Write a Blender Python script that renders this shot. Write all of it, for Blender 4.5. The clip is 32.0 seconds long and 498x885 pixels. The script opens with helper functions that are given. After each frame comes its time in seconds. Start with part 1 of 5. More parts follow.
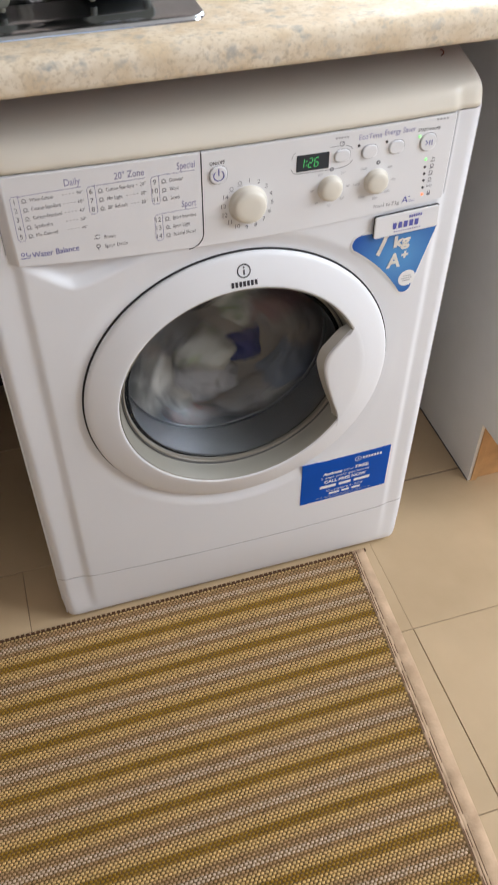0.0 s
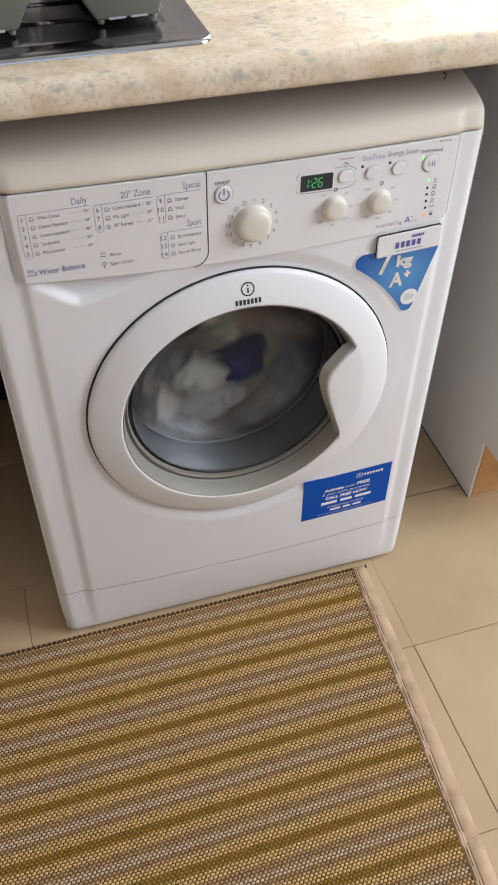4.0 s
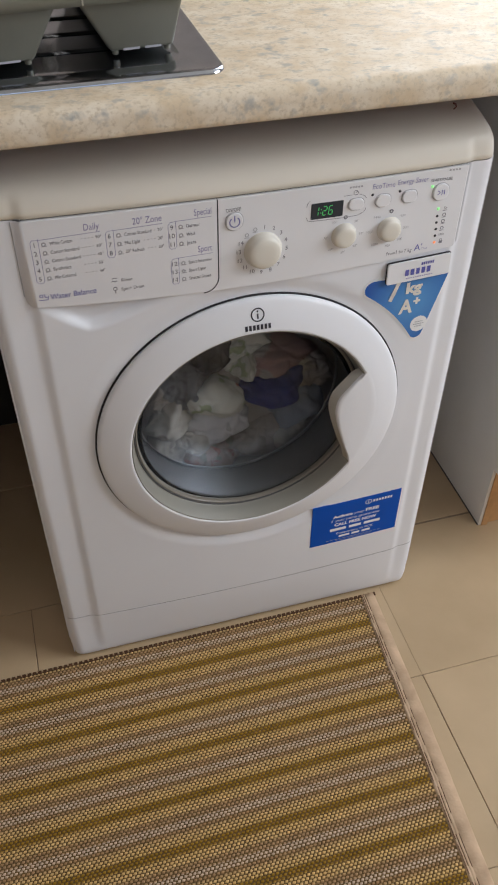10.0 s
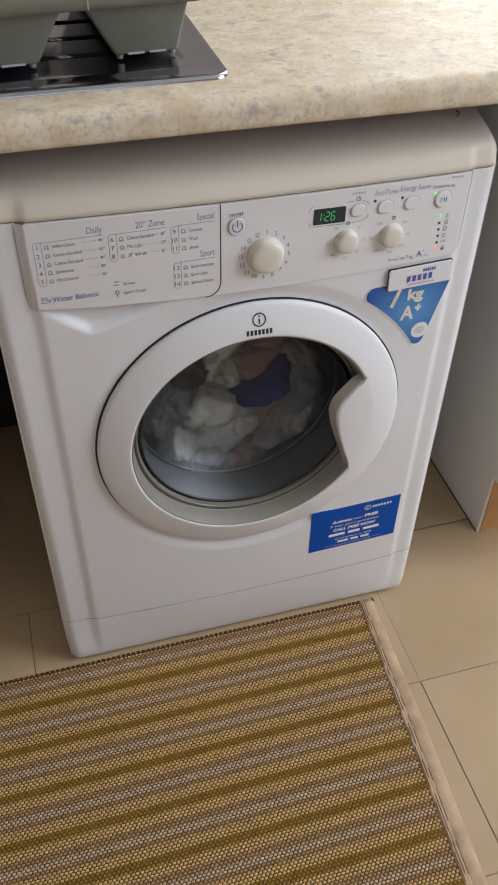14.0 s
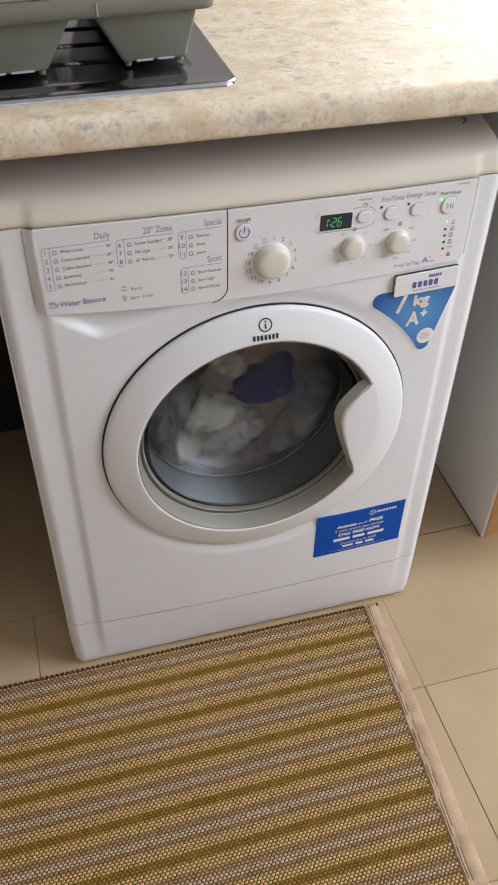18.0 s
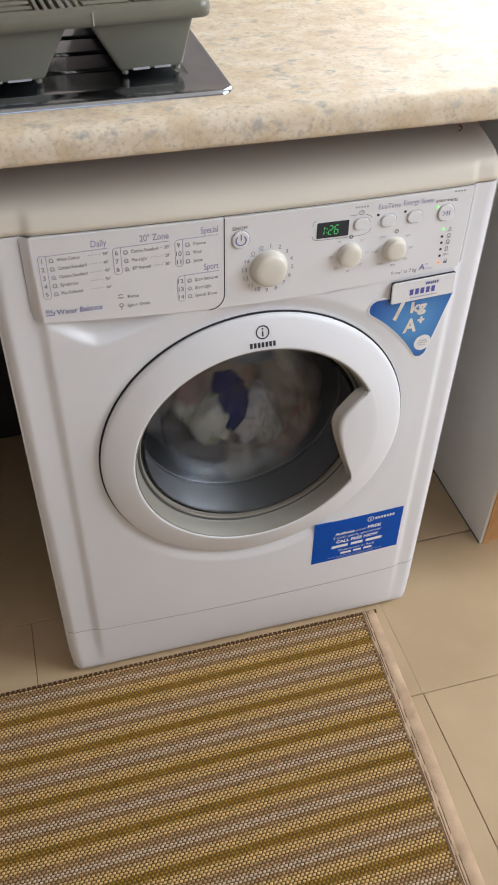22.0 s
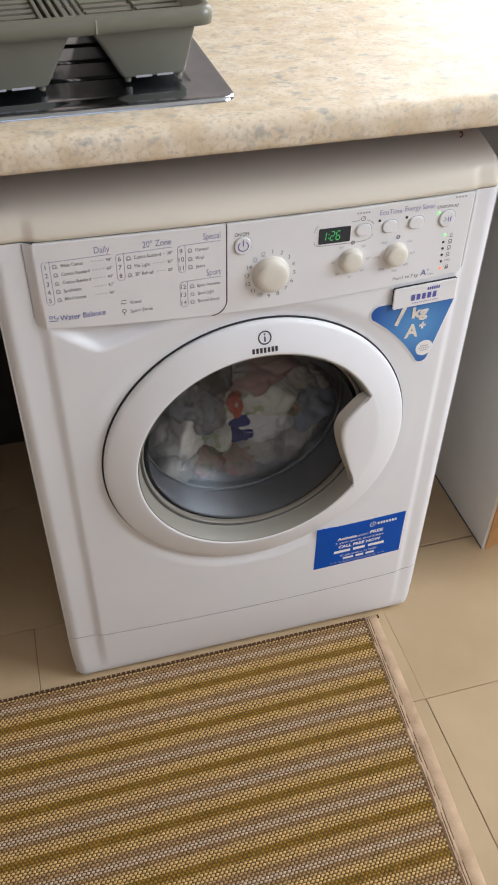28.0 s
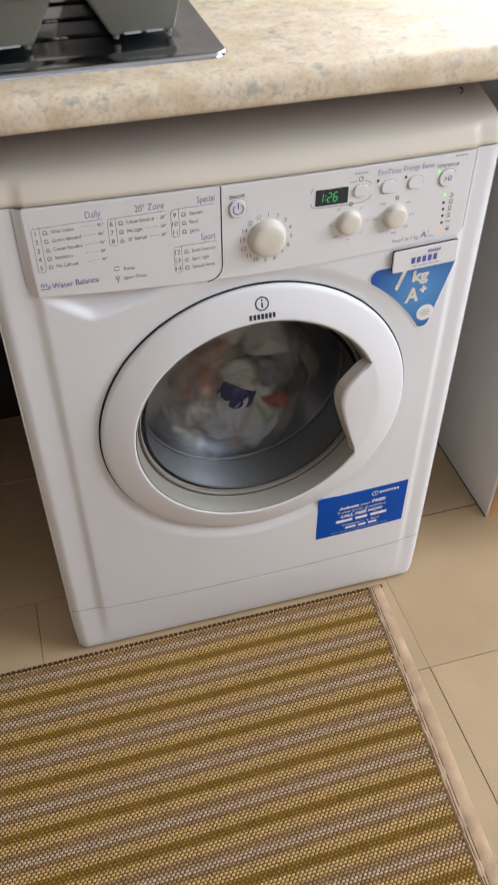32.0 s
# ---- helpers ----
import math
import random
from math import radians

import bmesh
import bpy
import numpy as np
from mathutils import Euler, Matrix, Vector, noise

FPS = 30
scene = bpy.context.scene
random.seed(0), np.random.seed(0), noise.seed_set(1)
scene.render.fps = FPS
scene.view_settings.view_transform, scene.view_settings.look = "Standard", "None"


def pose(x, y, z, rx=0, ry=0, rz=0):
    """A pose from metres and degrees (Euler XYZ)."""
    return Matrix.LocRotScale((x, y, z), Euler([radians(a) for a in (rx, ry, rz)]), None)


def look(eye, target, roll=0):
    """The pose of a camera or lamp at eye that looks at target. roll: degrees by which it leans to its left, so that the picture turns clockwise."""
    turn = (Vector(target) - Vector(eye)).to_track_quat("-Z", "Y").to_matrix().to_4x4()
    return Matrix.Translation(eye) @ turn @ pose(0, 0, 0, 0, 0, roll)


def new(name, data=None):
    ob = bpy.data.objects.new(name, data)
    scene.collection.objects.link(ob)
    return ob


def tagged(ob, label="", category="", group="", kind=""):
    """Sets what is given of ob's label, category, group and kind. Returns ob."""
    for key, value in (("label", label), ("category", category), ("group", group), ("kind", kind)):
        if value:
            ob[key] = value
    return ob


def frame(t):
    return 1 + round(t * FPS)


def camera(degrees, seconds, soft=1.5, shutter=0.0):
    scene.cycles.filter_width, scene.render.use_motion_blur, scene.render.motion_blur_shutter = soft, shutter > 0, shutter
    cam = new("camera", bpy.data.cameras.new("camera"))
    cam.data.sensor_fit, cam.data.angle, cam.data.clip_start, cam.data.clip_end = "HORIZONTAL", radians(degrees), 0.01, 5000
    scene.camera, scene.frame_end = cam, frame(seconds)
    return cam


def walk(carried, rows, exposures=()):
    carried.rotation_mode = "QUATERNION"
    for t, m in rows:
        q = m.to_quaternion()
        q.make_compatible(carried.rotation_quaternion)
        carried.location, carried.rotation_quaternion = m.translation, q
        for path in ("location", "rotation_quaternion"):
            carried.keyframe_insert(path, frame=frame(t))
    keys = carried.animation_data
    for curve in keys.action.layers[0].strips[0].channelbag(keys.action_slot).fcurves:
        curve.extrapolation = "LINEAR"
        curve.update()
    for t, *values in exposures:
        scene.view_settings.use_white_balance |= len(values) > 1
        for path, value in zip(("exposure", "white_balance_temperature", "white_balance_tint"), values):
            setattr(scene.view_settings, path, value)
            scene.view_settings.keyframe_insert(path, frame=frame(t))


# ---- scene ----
cam = camera(32.7, 32.0, soft=1.9, shutter=0.9)
PATH = [
    (0, (-0.2421, -0.8201, 1.2293), (0.1910, 0.5570, -0.2645), 0.42),
    (0.5, (-0.2418, -0.8205, 1.2267), (0.1933, 0.5570, -0.3082), 0.56),
    (1, (-0.2434, -0.8209, 1.2302), (0.1975, 0.5570, -0.2743), 0.86),
    (1.5, (-0.2434, -0.8215, 1.2321), (0.1881, 0.5570, -0.2605), 0.71),
    (2, (-0.2466, -0.8244, 1.2345), (0.1887, 0.5570, -0.2519), 0.64),
    (2.5, (-0.2428, -0.8222, 1.2338), (0.1899, 0.5570, -0.2304), 0.63),
    (4.5, (-0.2475, -0.8211, 1.2358), (0.1873, 0.5570, -0.2023), 0.82),
    (5, (-0.2371, -0.8286, 1.2342), (0.1899, 0.5570, -0.1892), -0.26),
    (5.5, (-0.2423, -0.8293, 1.2340), (0.1532, 0.5570, -0.1333), -1.00),
    (6, (-0.2407, -0.8265, 1.2356), (0.1471, 0.5570, -0.1048), -0.53),
    (6.5, (-0.2421, -0.8272, 1.2366), (0.1561, 0.5570, -0.1102), -0.01),
    (7, (-0.2434, -0.8260, 1.2360), (0.1592, 0.5570, -0.1030), 0.16),
    (7.5, (-0.2413, -0.8240, 1.2357), (0.1630, 0.5570, -0.0985), 0.26),
    (8, (-0.2397, -0.8250, 1.2362), (0.1724, 0.5570, -0.0933), 0.45),
    (8.5, (-0.2446, -0.8259, 1.2373), (0.1670, 0.5570, -0.0890), 0.48),
    (9, (-0.2439, -0.8235, 1.2347), (0.1591, 0.5570, -0.1053), 0.49),
    (9.5, (-0.2439, -0.8244, 1.2344), (0.1573, 0.5570, -0.1160), 0.43),
    (10, (-0.2446, -0.8221, 1.2350), (0.1633, 0.5570, -0.1199), 0.64),
    (10.5, (-0.2452, -0.8238, 1.2363), (0.1670, 0.5570, -0.1177), 0.75),
    (11, (-0.2451, -0.8223, 1.2361), (0.1684, 0.5570, -0.1170), 0.91),
    (11.5, (-0.2449, -0.8210, 1.2342), (0.1690, 0.5570, -0.1226), 0.92),
    (12, (-0.2415, -0.8199, 1.2332), (0.1825, 0.5570, -0.1359), 1.08),
    (12.5, (-0.2466, -0.8197, 1.2356), (0.1779, 0.5570, -0.1296), 1.22),
    (13, (-0.2465, -0.8195, 1.2367), (0.1737, 0.5570, -0.1183), 1.32),
    (13.5, (-0.2463, -0.8219, 1.2369), (0.1688, 0.5570, -0.1092), 1.32),
    (14, (-0.2477, -0.8212, 1.2350), (0.1653, 0.5570, -0.1056), 1.30),
    (14.5, (-0.2476, -0.8215, 1.2361), (0.1652, 0.5570, -0.1077), 1.31),
    (16.5, (-0.2497, -0.8218, 1.2380), (0.1558, 0.5570, -0.0993), 1.43),
    (17, (-0.2483, -0.8234, 1.2372), (0.1545, 0.5570, -0.0976), 1.32),
    (17.5, (-0.2488, -0.8212, 1.2387), (0.1570, 0.5570, -0.0961), 1.34),
    (18, (-0.2514, -0.8221, 1.2379), (0.1539, 0.5570, -0.0892), 1.31),
    (18.5, (-0.2501, -0.8197, 1.2387), (0.1515, 0.5570, -0.0845), 1.32),
    (19, (-0.2500, -0.8250, 1.2385), (0.1529, 0.5570, -0.0754), 1.19),
    (19.5, (-0.2479, -0.8236, 1.2390), (0.1493, 0.5570, -0.0693), 1.09),
    (20, (-0.2476, -0.8215, 1.2402), (0.1526, 0.5570, -0.0644), 1.13),
    (20.5, (-0.2483, -0.8242, 1.2394), (0.1537, 0.5570, -0.0592), 1.12),
    (21, (-0.2483, -0.8209, 1.2385), (0.1559, 0.5570, -0.0643), 1.16),
    (21.5, (-0.2467, -0.8237, 1.2377), (0.1557, 0.5570, -0.0695), 1.12),
    (22, (-0.2480, -0.8202, 1.2393), (0.1576, 0.5570, -0.0704), 1.25),
    (22.5, (-0.2473, -0.8213, 1.2396), (0.1595, 0.5570, -0.0667), 1.33),
    (23, (-0.2476, -0.8236, 1.2420), (0.1628, 0.5570, -0.0587), 1.41),
    (23.5, (-0.2463, -0.8227, 1.2409), (0.1607, 0.5570, -0.0526), 1.21),
    (24, (-0.2481, -0.8229, 1.2403), (0.1586, 0.5570, -0.0560), 1.21),
    (24.5, (-0.2491, -0.8242, 1.2394), (0.1587, 0.5570, -0.0560), 1.18),
    (25, (-0.2480, -0.8246, 1.2404), (0.1611, 0.5570, -0.0578), 1.22),
    (25.5, (-0.2486, -0.8233, 1.2404), (0.1611, 0.5570, -0.0563), 1.31),
    (27.5, (-0.2491, -0.8230, 1.2404), (0.1532, 0.5570, -0.0556), 1.01),
    (28, (-0.2495, -0.8236, 1.2401), (0.1521, 0.5570, -0.0515), 1.05),
    (28.5, (-0.2488, -0.8250, 1.2402), (0.1494, 0.5570, -0.0515), 1.01),
    (29, (-0.2493, -0.8247, 1.2385), (0.1475, 0.5570, -0.0544), 0.90),
    (29.5, (-0.2489, -0.8209, 1.2360), (0.1459, 0.5570, -0.0615), 0.89),
    (30, (-0.2499, -0.8151, 1.2314), (0.1373, 0.5570, -0.0793), 1.11),
    (30.5, (-0.2433, -0.8065, 1.2242), (0.1291, 0.5570, -0.1068), 0.92),
    (31, (-0.2418, -0.8085, 1.2214), (0.1332, 0.5570, -0.1414), 0.71),
    (31.5, (-0.2366, -0.8121, 1.2181), (0.1452, 0.5570, -0.1799), -0.41),
    (32, (-0.2406, -0.8183, 1.2246), (0.1495, 0.5570, -0.1412), 0.01),
]
EXPOSURE = [(0, 0.1), (2.5, 0.1), (5, 0.0), (6.0, 0.0), (6.5, -0.33), (7, -0.58), (7.5, -0.45), (8, -0.37), (14.5, -0.35), (16.5, -0.1), (20, -0.05), (28, 0.0), (32, 0.0)]
walk(cam, [(t, look(eye, target, roll)) for t, eye, target, roll in PATH], EXPOSURE)

# ---------------------------------------------------------------- world and light
world = bpy.data.worlds.new("world")
scene.world = world
world.use_nodes = True
wn = world.node_tree
sky = wn.nodes.new("ShaderNodeTexSky")
sky.sky_type = "NISHITA"
sky.sun_disc = False
sky.sun_elevation = radians(38)
sky.sun_rotation = radians(60)
wn.nodes["Background"].inputs[1].default_value = 0.12
wn.links.new(sky.outputs[0], wn.nodes["Background"].inputs[0])


def window_light(name, eye, target, sx, sy, watts, colour):
    data = bpy.data.lights.new(name, "AREA")
    data.shape, data.size, data.size_y, data.energy, data.color = "RECTANGLE", sx, sy, watts, colour
    ob = new(name, data)
    ob.matrix_world = look(eye, target)
    return ob


window_light("skylight_back", (1.03, 0.70, 1.55), (1.03, -1.0, 0.9), 1.15, 0.98, 20, (0.97, 0.98, 0.98))
window_light("skylight_side", (2.17, -0.98, 1.84), (0.0, -0.8, 0.75), 1.6, 1.0, 69, (0.895, 0.943, 1.0))
window_light("skylight_rear", (-0.2, -2.57, 1.95), (0.0, 0.0, 0.9), 1.6, 0.65, 3, (0.92, 0.96, 1.0))


# ---------------------------------------------------------------- materials
def material(name, colour, rough=0.5, metal=0.0, spots=None, scale=40.0, amount=0.06, bump=0.0, bump_scale=300.0, coat=0.0, spec=0.5):
    m = bpy.data.materials.new(name)
    m.use_nodes = True
    nt = m.node_tree
    b = nt.nodes["Principled BSDF"]
    b.inputs["Roughness"].default_value = rough
    b.inputs["Metallic"].default_value = metal
    b.inputs["Coat Weight"].default_value = coat
    b.inputs["Specular IOR Level"].default_value = spec
    tc = nt.nodes.new("ShaderNodeTexCoord")
    nz = nt.nodes.new("ShaderNodeTexNoise")
    nz.inputs["Scale"].default_value = scale
    nz.inputs["Detail"].default_value = 5
    nt.links.new(tc.outputs["Object"], nz.inputs["Vector"])
    ramp = nt.nodes.new("ShaderNodeValToRGB")
    lo = [max(0, c * (1 - amount)) for c in colour]
    hi = [min(1, c * (1 + amount)) for c in colour]
    ramp.color_ramp.elements[0].position, ramp.color_ramp.elements[1].position = 0.3, 0.7
    ramp.color_ramp.elements[0].color, ramp.color_ramp.elements[1].color = (*(spots or lo), 1), (*hi, 1)
    nt.links.new(nz.outputs["Fac"], ramp.inputs["Fac"])
    nt.links.new(ramp.outputs["Color"], b.inputs["Base Color"])
    if bump:
        nb = nt.nodes.new("ShaderNodeTexNoise")
        nb.inputs["Scale"].default_value = bump_scale
        nb.inputs["Detail"].default_value = 4
        nt.links.new(tc.outputs["Object"], nb.inputs["Vector"])
        bp = nt.nodes.new("ShaderNodeBump")
        bp.inputs["Strength"].default_value = bump
        bp.inputs["Distance"].default_value = 0.002
        nt.links.new(nb.outputs["Fac"], bp.inputs["Height"])
        nt.links.new(bp.outputs["Normal"], b.inputs["Normal"])
    return m


def glowing(name, colour, strength):
    m = bpy.data.materials.new(name)
    m.use_nodes = True
    b = m.node_tree.nodes["Principled BSDF"]
    b.inputs["Base Color"].default_value = (*colour, 1)
    b.inputs["Emission Color"].default_value = (*colour, 1)
    b.inputs["Emission Strength"].default_value = strength
    return m


def math_node(nt, op, a, b=None, c=None):
    n = nt.nodes.new("ShaderNodeMath")
    n.operation = op
    for i, v in enumerate((a, b, c)):
        if v is None:
            continue
        if isinstance(v, (int, float)):
            n.inputs[i].default_value = v
        else:
            nt.links.new(v, n.inputs[i])
    return n.outputs[0]


WHITE = material("white_enamel", (0.80, 0.815, 0.862), 0.42, amount=0.012, scale=6, bump=0.03, bump_scale=500, coat=0.04, spec=0.36)
WHITE_PLASTIC = material("white_plastic", (0.80, 0.807, 0.842), 0.38, amount=0.012, scale=8, bump=0.04, bump_scale=700)
CREAM_PLASTIC = material("cream_plastic", (0.80, 0.76, 0.675), 0.4, amount=0.02, scale=7, bump=0.05, bump_scale=600)
KNOB_PLASTIC = material("knob_plastic", (0.74, 0.71, 0.64), 0.26, amount=0.02, scale=20)
SEAM = material("dark_seam", (0.03, 0.03, 0.035), 0.7)
TRIM_RING = material("tan_trim_plastic", (0.25, 0.225, 0.19), 0.3, amount=0.04)
RUBBER = material("grey_rubber", (0.078, 0.076, 0.076), 0.62, amount=0.1, scale=30)
BEZEL = material("silver_grey_plastic", (0.275, 0.265, 0.232), 0.48, amount=0.03, scale=20)
GRIP = material("grip_plastic", (0.50, 0.49, 0.46), 0.4, amount=0.03, scale=20)
STEEL = material("brushed_steel", (0.46, 0.50, 0.57), 0.13, 1.0, amount=0.05, scale=60, bump=0.02, bump_scale=90)
DRUM_STEEL = material("drum_steel", (0.55, 0.55, 0.56), 0.35, 1.0, amount=0.08)
RACK_PLASTIC = material("grey_rack_plastic", (0.165, 0.161, 0.128), 0.32, amount=0.05, scale=25, bump=0.05, bump_scale=250)
PALE_EDGE = material("pale_rack_edge", (0.36, 0.34, 0.29), 0.4)
CHIPBOARD = material("raw_chipboard", (0.17, 0.050, 0.026), 0.9, spots=(0.12, 0.034, 0.018), scale=120, bump=0.2)
# near-black tone that carries the shade of the space beside the machine
SHADE_BOARD = material("shade_tone_board", (0.040, 0.034, 0.031), 0.9, amount=0.2, scale=14, bump=0.1)
WALL_PAINT = material("wall_paint", (0.38, 0.33, 0.30), 0.85, amount=0.03, scale=5, bump=0.08, bump_scale=200)
CEILING_PAINT = material("ceiling_paint", (0.8, 0.79, 0.76), 0.9, amount=0.02)
PANEL_WHITE = material("white_melamine", (0.83, 0.81, 0.775), 0.45, amount=0.03, scale=10)
BEECH = material("beech_board", (0.60, 0.34, 0.15), 0.5, amount=0.15, scale=25, bump=0.1)
GROUT = material("grout", (0.28, 0.21, 0.14), 0.9, amount=0.2, scale=80)
BLUE_STICKER = material("blue_sticker", (0.0004, 0.080, 0.46), 0.6, amount=0.05, scale=15, spec=0.2)
PRINT_WHITE = material("white_print", (0.85, 0.86, 0.88), 0.4)
PRINT_GREY = material("grey_print", (0.20, 0.20, 0.24), 0.5)
PRINT_LIGHT = material("pale_grey_print", (0.42, 0.42, 0.46), 0.5)
PRINT_LILAC = material("lilac_print", (0.33, 0.32, 0.53), 0.5)
PRINT_BLUE = material("blue_print", (0.10, 0.11, 0.42), 0.5)
PRINT_DARK = material("dark_print", (0.03, 0.03, 0.045), 0.5)
DISPLAY_GLASS = material("display_window", (0.020, 0.030, 0.046), 0.16)
GREEN_GLOW = glowing("green_segments", (0.05, 0.55, 0.16), 0.24)
GREEN_LED = glowing("green_led", (0.30, 1.0, 0.30), 0.8)
ORANGE_LED = glowing("orange_led", (1.0, 0.26, 0.10), 1.0)
SILVER_PRINT = material("silver_print", (0.80, 0.80, 0.78), 0.35, 0.3, amount=0.15, scale=60)
BROWN_LINE = material("brown_line", (0.13, 0.045, 0.03), 0.8)
BAND = material("mat_binding", (0.62, 0.445, 0.30), 0.8, spots=(0.44, 0.305, 0.195), scale=30, bump=0.3, bump_scale=220)
MAT_BASE = material("mat_backing", (0.128, 0.072, 0.021), 0.9, amount=0.25, scale=50)
MAT_EDGE = material("mat_dark_thread", (0.095, 0.043, 0.019), 0.9)


def tile_material():
    m = material("beige_floor_tile", (0.55, 0.41, 0.26), 0.38, spots=(0.47, 0.345, 0.21), scale=5.5, bump=0.05, bump_scale=120)
    nt = m.node_tree
    b = nt.nodes["Principled BSDF"]
    ramp = b.inputs["Base Color"].links[0].from_node
    info = nt.nodes.new("ShaderNodeObjectInfo")
    hsv = nt.nodes.new("ShaderNodeHueSaturation")
    nt.links.new(math_node(nt, "MULTIPLY_ADD", info.outputs["Random"], 0.09, 0.95), hsv.inputs["Value"])
    nt.links.new(ramp.outputs[0], hsv.inputs["Color"])
    nt.links.new(hsv.outputs[0], b.inputs["Base Color"])
    return m


TILE = tile_material()


def laminate_material():
    """Cream laminate with grey-green flakes in two sizes and a fine sandy grain."""
    m = bpy.data.materials.new("speckled_laminate")
    m.use_nodes = True
    nt = m.node_tree
    b = nt.nodes["Principled BSDF"]
    tc = nt.nodes.new("ShaderNodeTexCoord")
    mp = nt.nodes.new("ShaderNodeMapping")
    mp.inputs["Rotation"].default_value = (0, 0, radians(18))
    mp.inputs["Scale"].default_value = (1.0, 1.35, 1.0)
    nt.links.new(tc.outputs["Object"], mp.inputs["Vector"])

    def noise_fac(scale, detail, lo, hi, rough=0.6):
        n = nt.nodes.new("ShaderNodeTexNoise")
        n.inputs["Scale"].default_value, n.inputs["Detail"].default_value, n.inputs["Roughness"].default_value = scale, detail, rough
        nt.links.new(mp.outputs[0], n.inputs["Vector"])
        r = nt.nodes.new("ShaderNodeMapRange")
        r.inputs["From Min"].default_value, r.inputs["From Max"].default_value = lo, hi
        nt.links.new(n.outputs["Fac"], r.inputs["Value"])
        return r.outputs[0]

    def mix(fac, a, c):
        n = nt.nodes.new("ShaderNodeMix")
        n.data_type = "RGBA"
        nt.links.new(fac, n.inputs[0])
        for sock, v in ((n.inputs[6], a), (n.inputs[7], c)):
            if isinstance(v, tuple):
                sock.default_value = (*v, 1)
            else:
                nt.links.new(v, sock)
        return n.outputs[2]

    base = mix(noise_fac(30, 6, 0.35, 0.65), (0.66, 0.535, 0.375), (0.79, 0.71, 0.59))
    base = mix(noise_fac(200, 4, 0.50, 0.72), base, (0.54, 0.445, 0.32))
    base = mix(noise_fac(52, 3, 0.56, 0.72), base, (0.46, 0.43, 0.38))
    base = mix(noise_fac(40, 3, 0.63, 0.76), base, (0.34, 0.345, 0.325))
    nt.links.new(base, b.inputs["Base Color"])
    b.inputs["Roughness"].default_value = 0.54
    return m


LAMINATE = laminate_material()


def stripe_material():
    """Woven mat yarns: a stripe order along y that returns every 71 mm."""
    m = bpy.data.materials.new("striped_yarn")
    m.use_nodes = True
    nt = m.node_tree
    b = nt.nodes["Principled BSDF"]
    b.inputs["Roughness"].default_value = 0.8
    b.inputs["Specular IOR Level"].default_value = 0.2
    tc = nt.nodes.new("ShaderNodeTexCoord")
    sep = nt.nodes.new("ShaderNodeSeparateXYZ")
    nt.links.new(tc.outputs["Object"], sep.inputs[0])
    f = math_node(nt, "FRACT", math_node(nt, "DIVIDE", math_node(nt, "MULTIPLY_ADD", sep.outputs["Y"], -1.0, 10 * STRIPE - STRIPE_START), STRIPE))
    ramp = nt.nodes.new("ShaderNodeValToRGB")
    ramp.color_ramp.interpolation = "LINEAR"
    cols = [(0.0, (0.61, 0.475, 0.355)), (0.12, (0.61, 0.47, 0.345)), (0.16, (0.39, 0.24, 0.122)), (0.22, (0.39, 0.24, 0.118)), (0.27, (0.67, 0.468, 0.215)), (0.43, (0.65, 0.437, 0.165)),
            (0.48, (0.30, 0.168, 0.018)), (0.61, (0.30, 0.168, 0.018)), (0.66, (0.65, 0.44, 0.17)), (0.82, (0.67, 0.464, 0.21)), (0.87, (0.39, 0.24, 0.118)), (0.95, (0.43, 0.275, 0.15))]
    el = ramp.color_ramp.elements
    while len(el) < len(cols):
        el.new(0.5)
    for e, (p, c) in zip(el, cols):
        e.position, e.color = p, (*c, 1)
    nt.links.new(f, ramp.inputs["Fac"])
    geo = nt.nodes.new("ShaderNodeNewGeometry")
    hsv = nt.nodes.new("ShaderNodeHueSaturation")
    nt.links.new(math_node(nt, "MULTIPLY_ADD", geo.outputs["Random Per Island"], 0.20, 0.90), hsv.inputs["Value"])
    nt.links.new(ramp.outputs[0], hsv.inputs["Color"])
    nt.links.new(hsv.outputs[0], b.inputs["Base Color"])
    return m


STRIPE, STRIPE_START = 0.0708, 0.0159
YARN = stripe_material()


def glass_material():
    """Clear pressed glass with a faint film that scatters the room's light."""
    m = bpy.data.materials.new("door_glass")
    m.use_nodes = True
    nt = m.node_tree
    clear = nt.nodes.new("ShaderNodeBsdfRefraction")
    clear.inputs["Color"].default_value = (0.89, 0.90, 0.91, 1)
    clear.inputs["Roughness"].default_value = 0.02
    clear.inputs["IOR"].default_value = 1.25
    film = nt.nodes.new("ShaderNodeBsdfGlossy")
    film.inputs["Color"].default_value = (0.84, 0.90, 1.0, 1)
    film.inputs["Roughness"].default_value = 0.45
    mix = nt.nodes.new("ShaderNodeMixShader")
    mix.inputs[0].default_value = 0.046
    nt.links.new(clear.outputs[0], mix.inputs[1])
    nt.links.new(film.outputs[0], mix.inputs[2])
    nt.links.new(mix.outputs[0], nt.nodes["Material Output"].inputs["Surface"])
    return m


GLASS = glass_material()


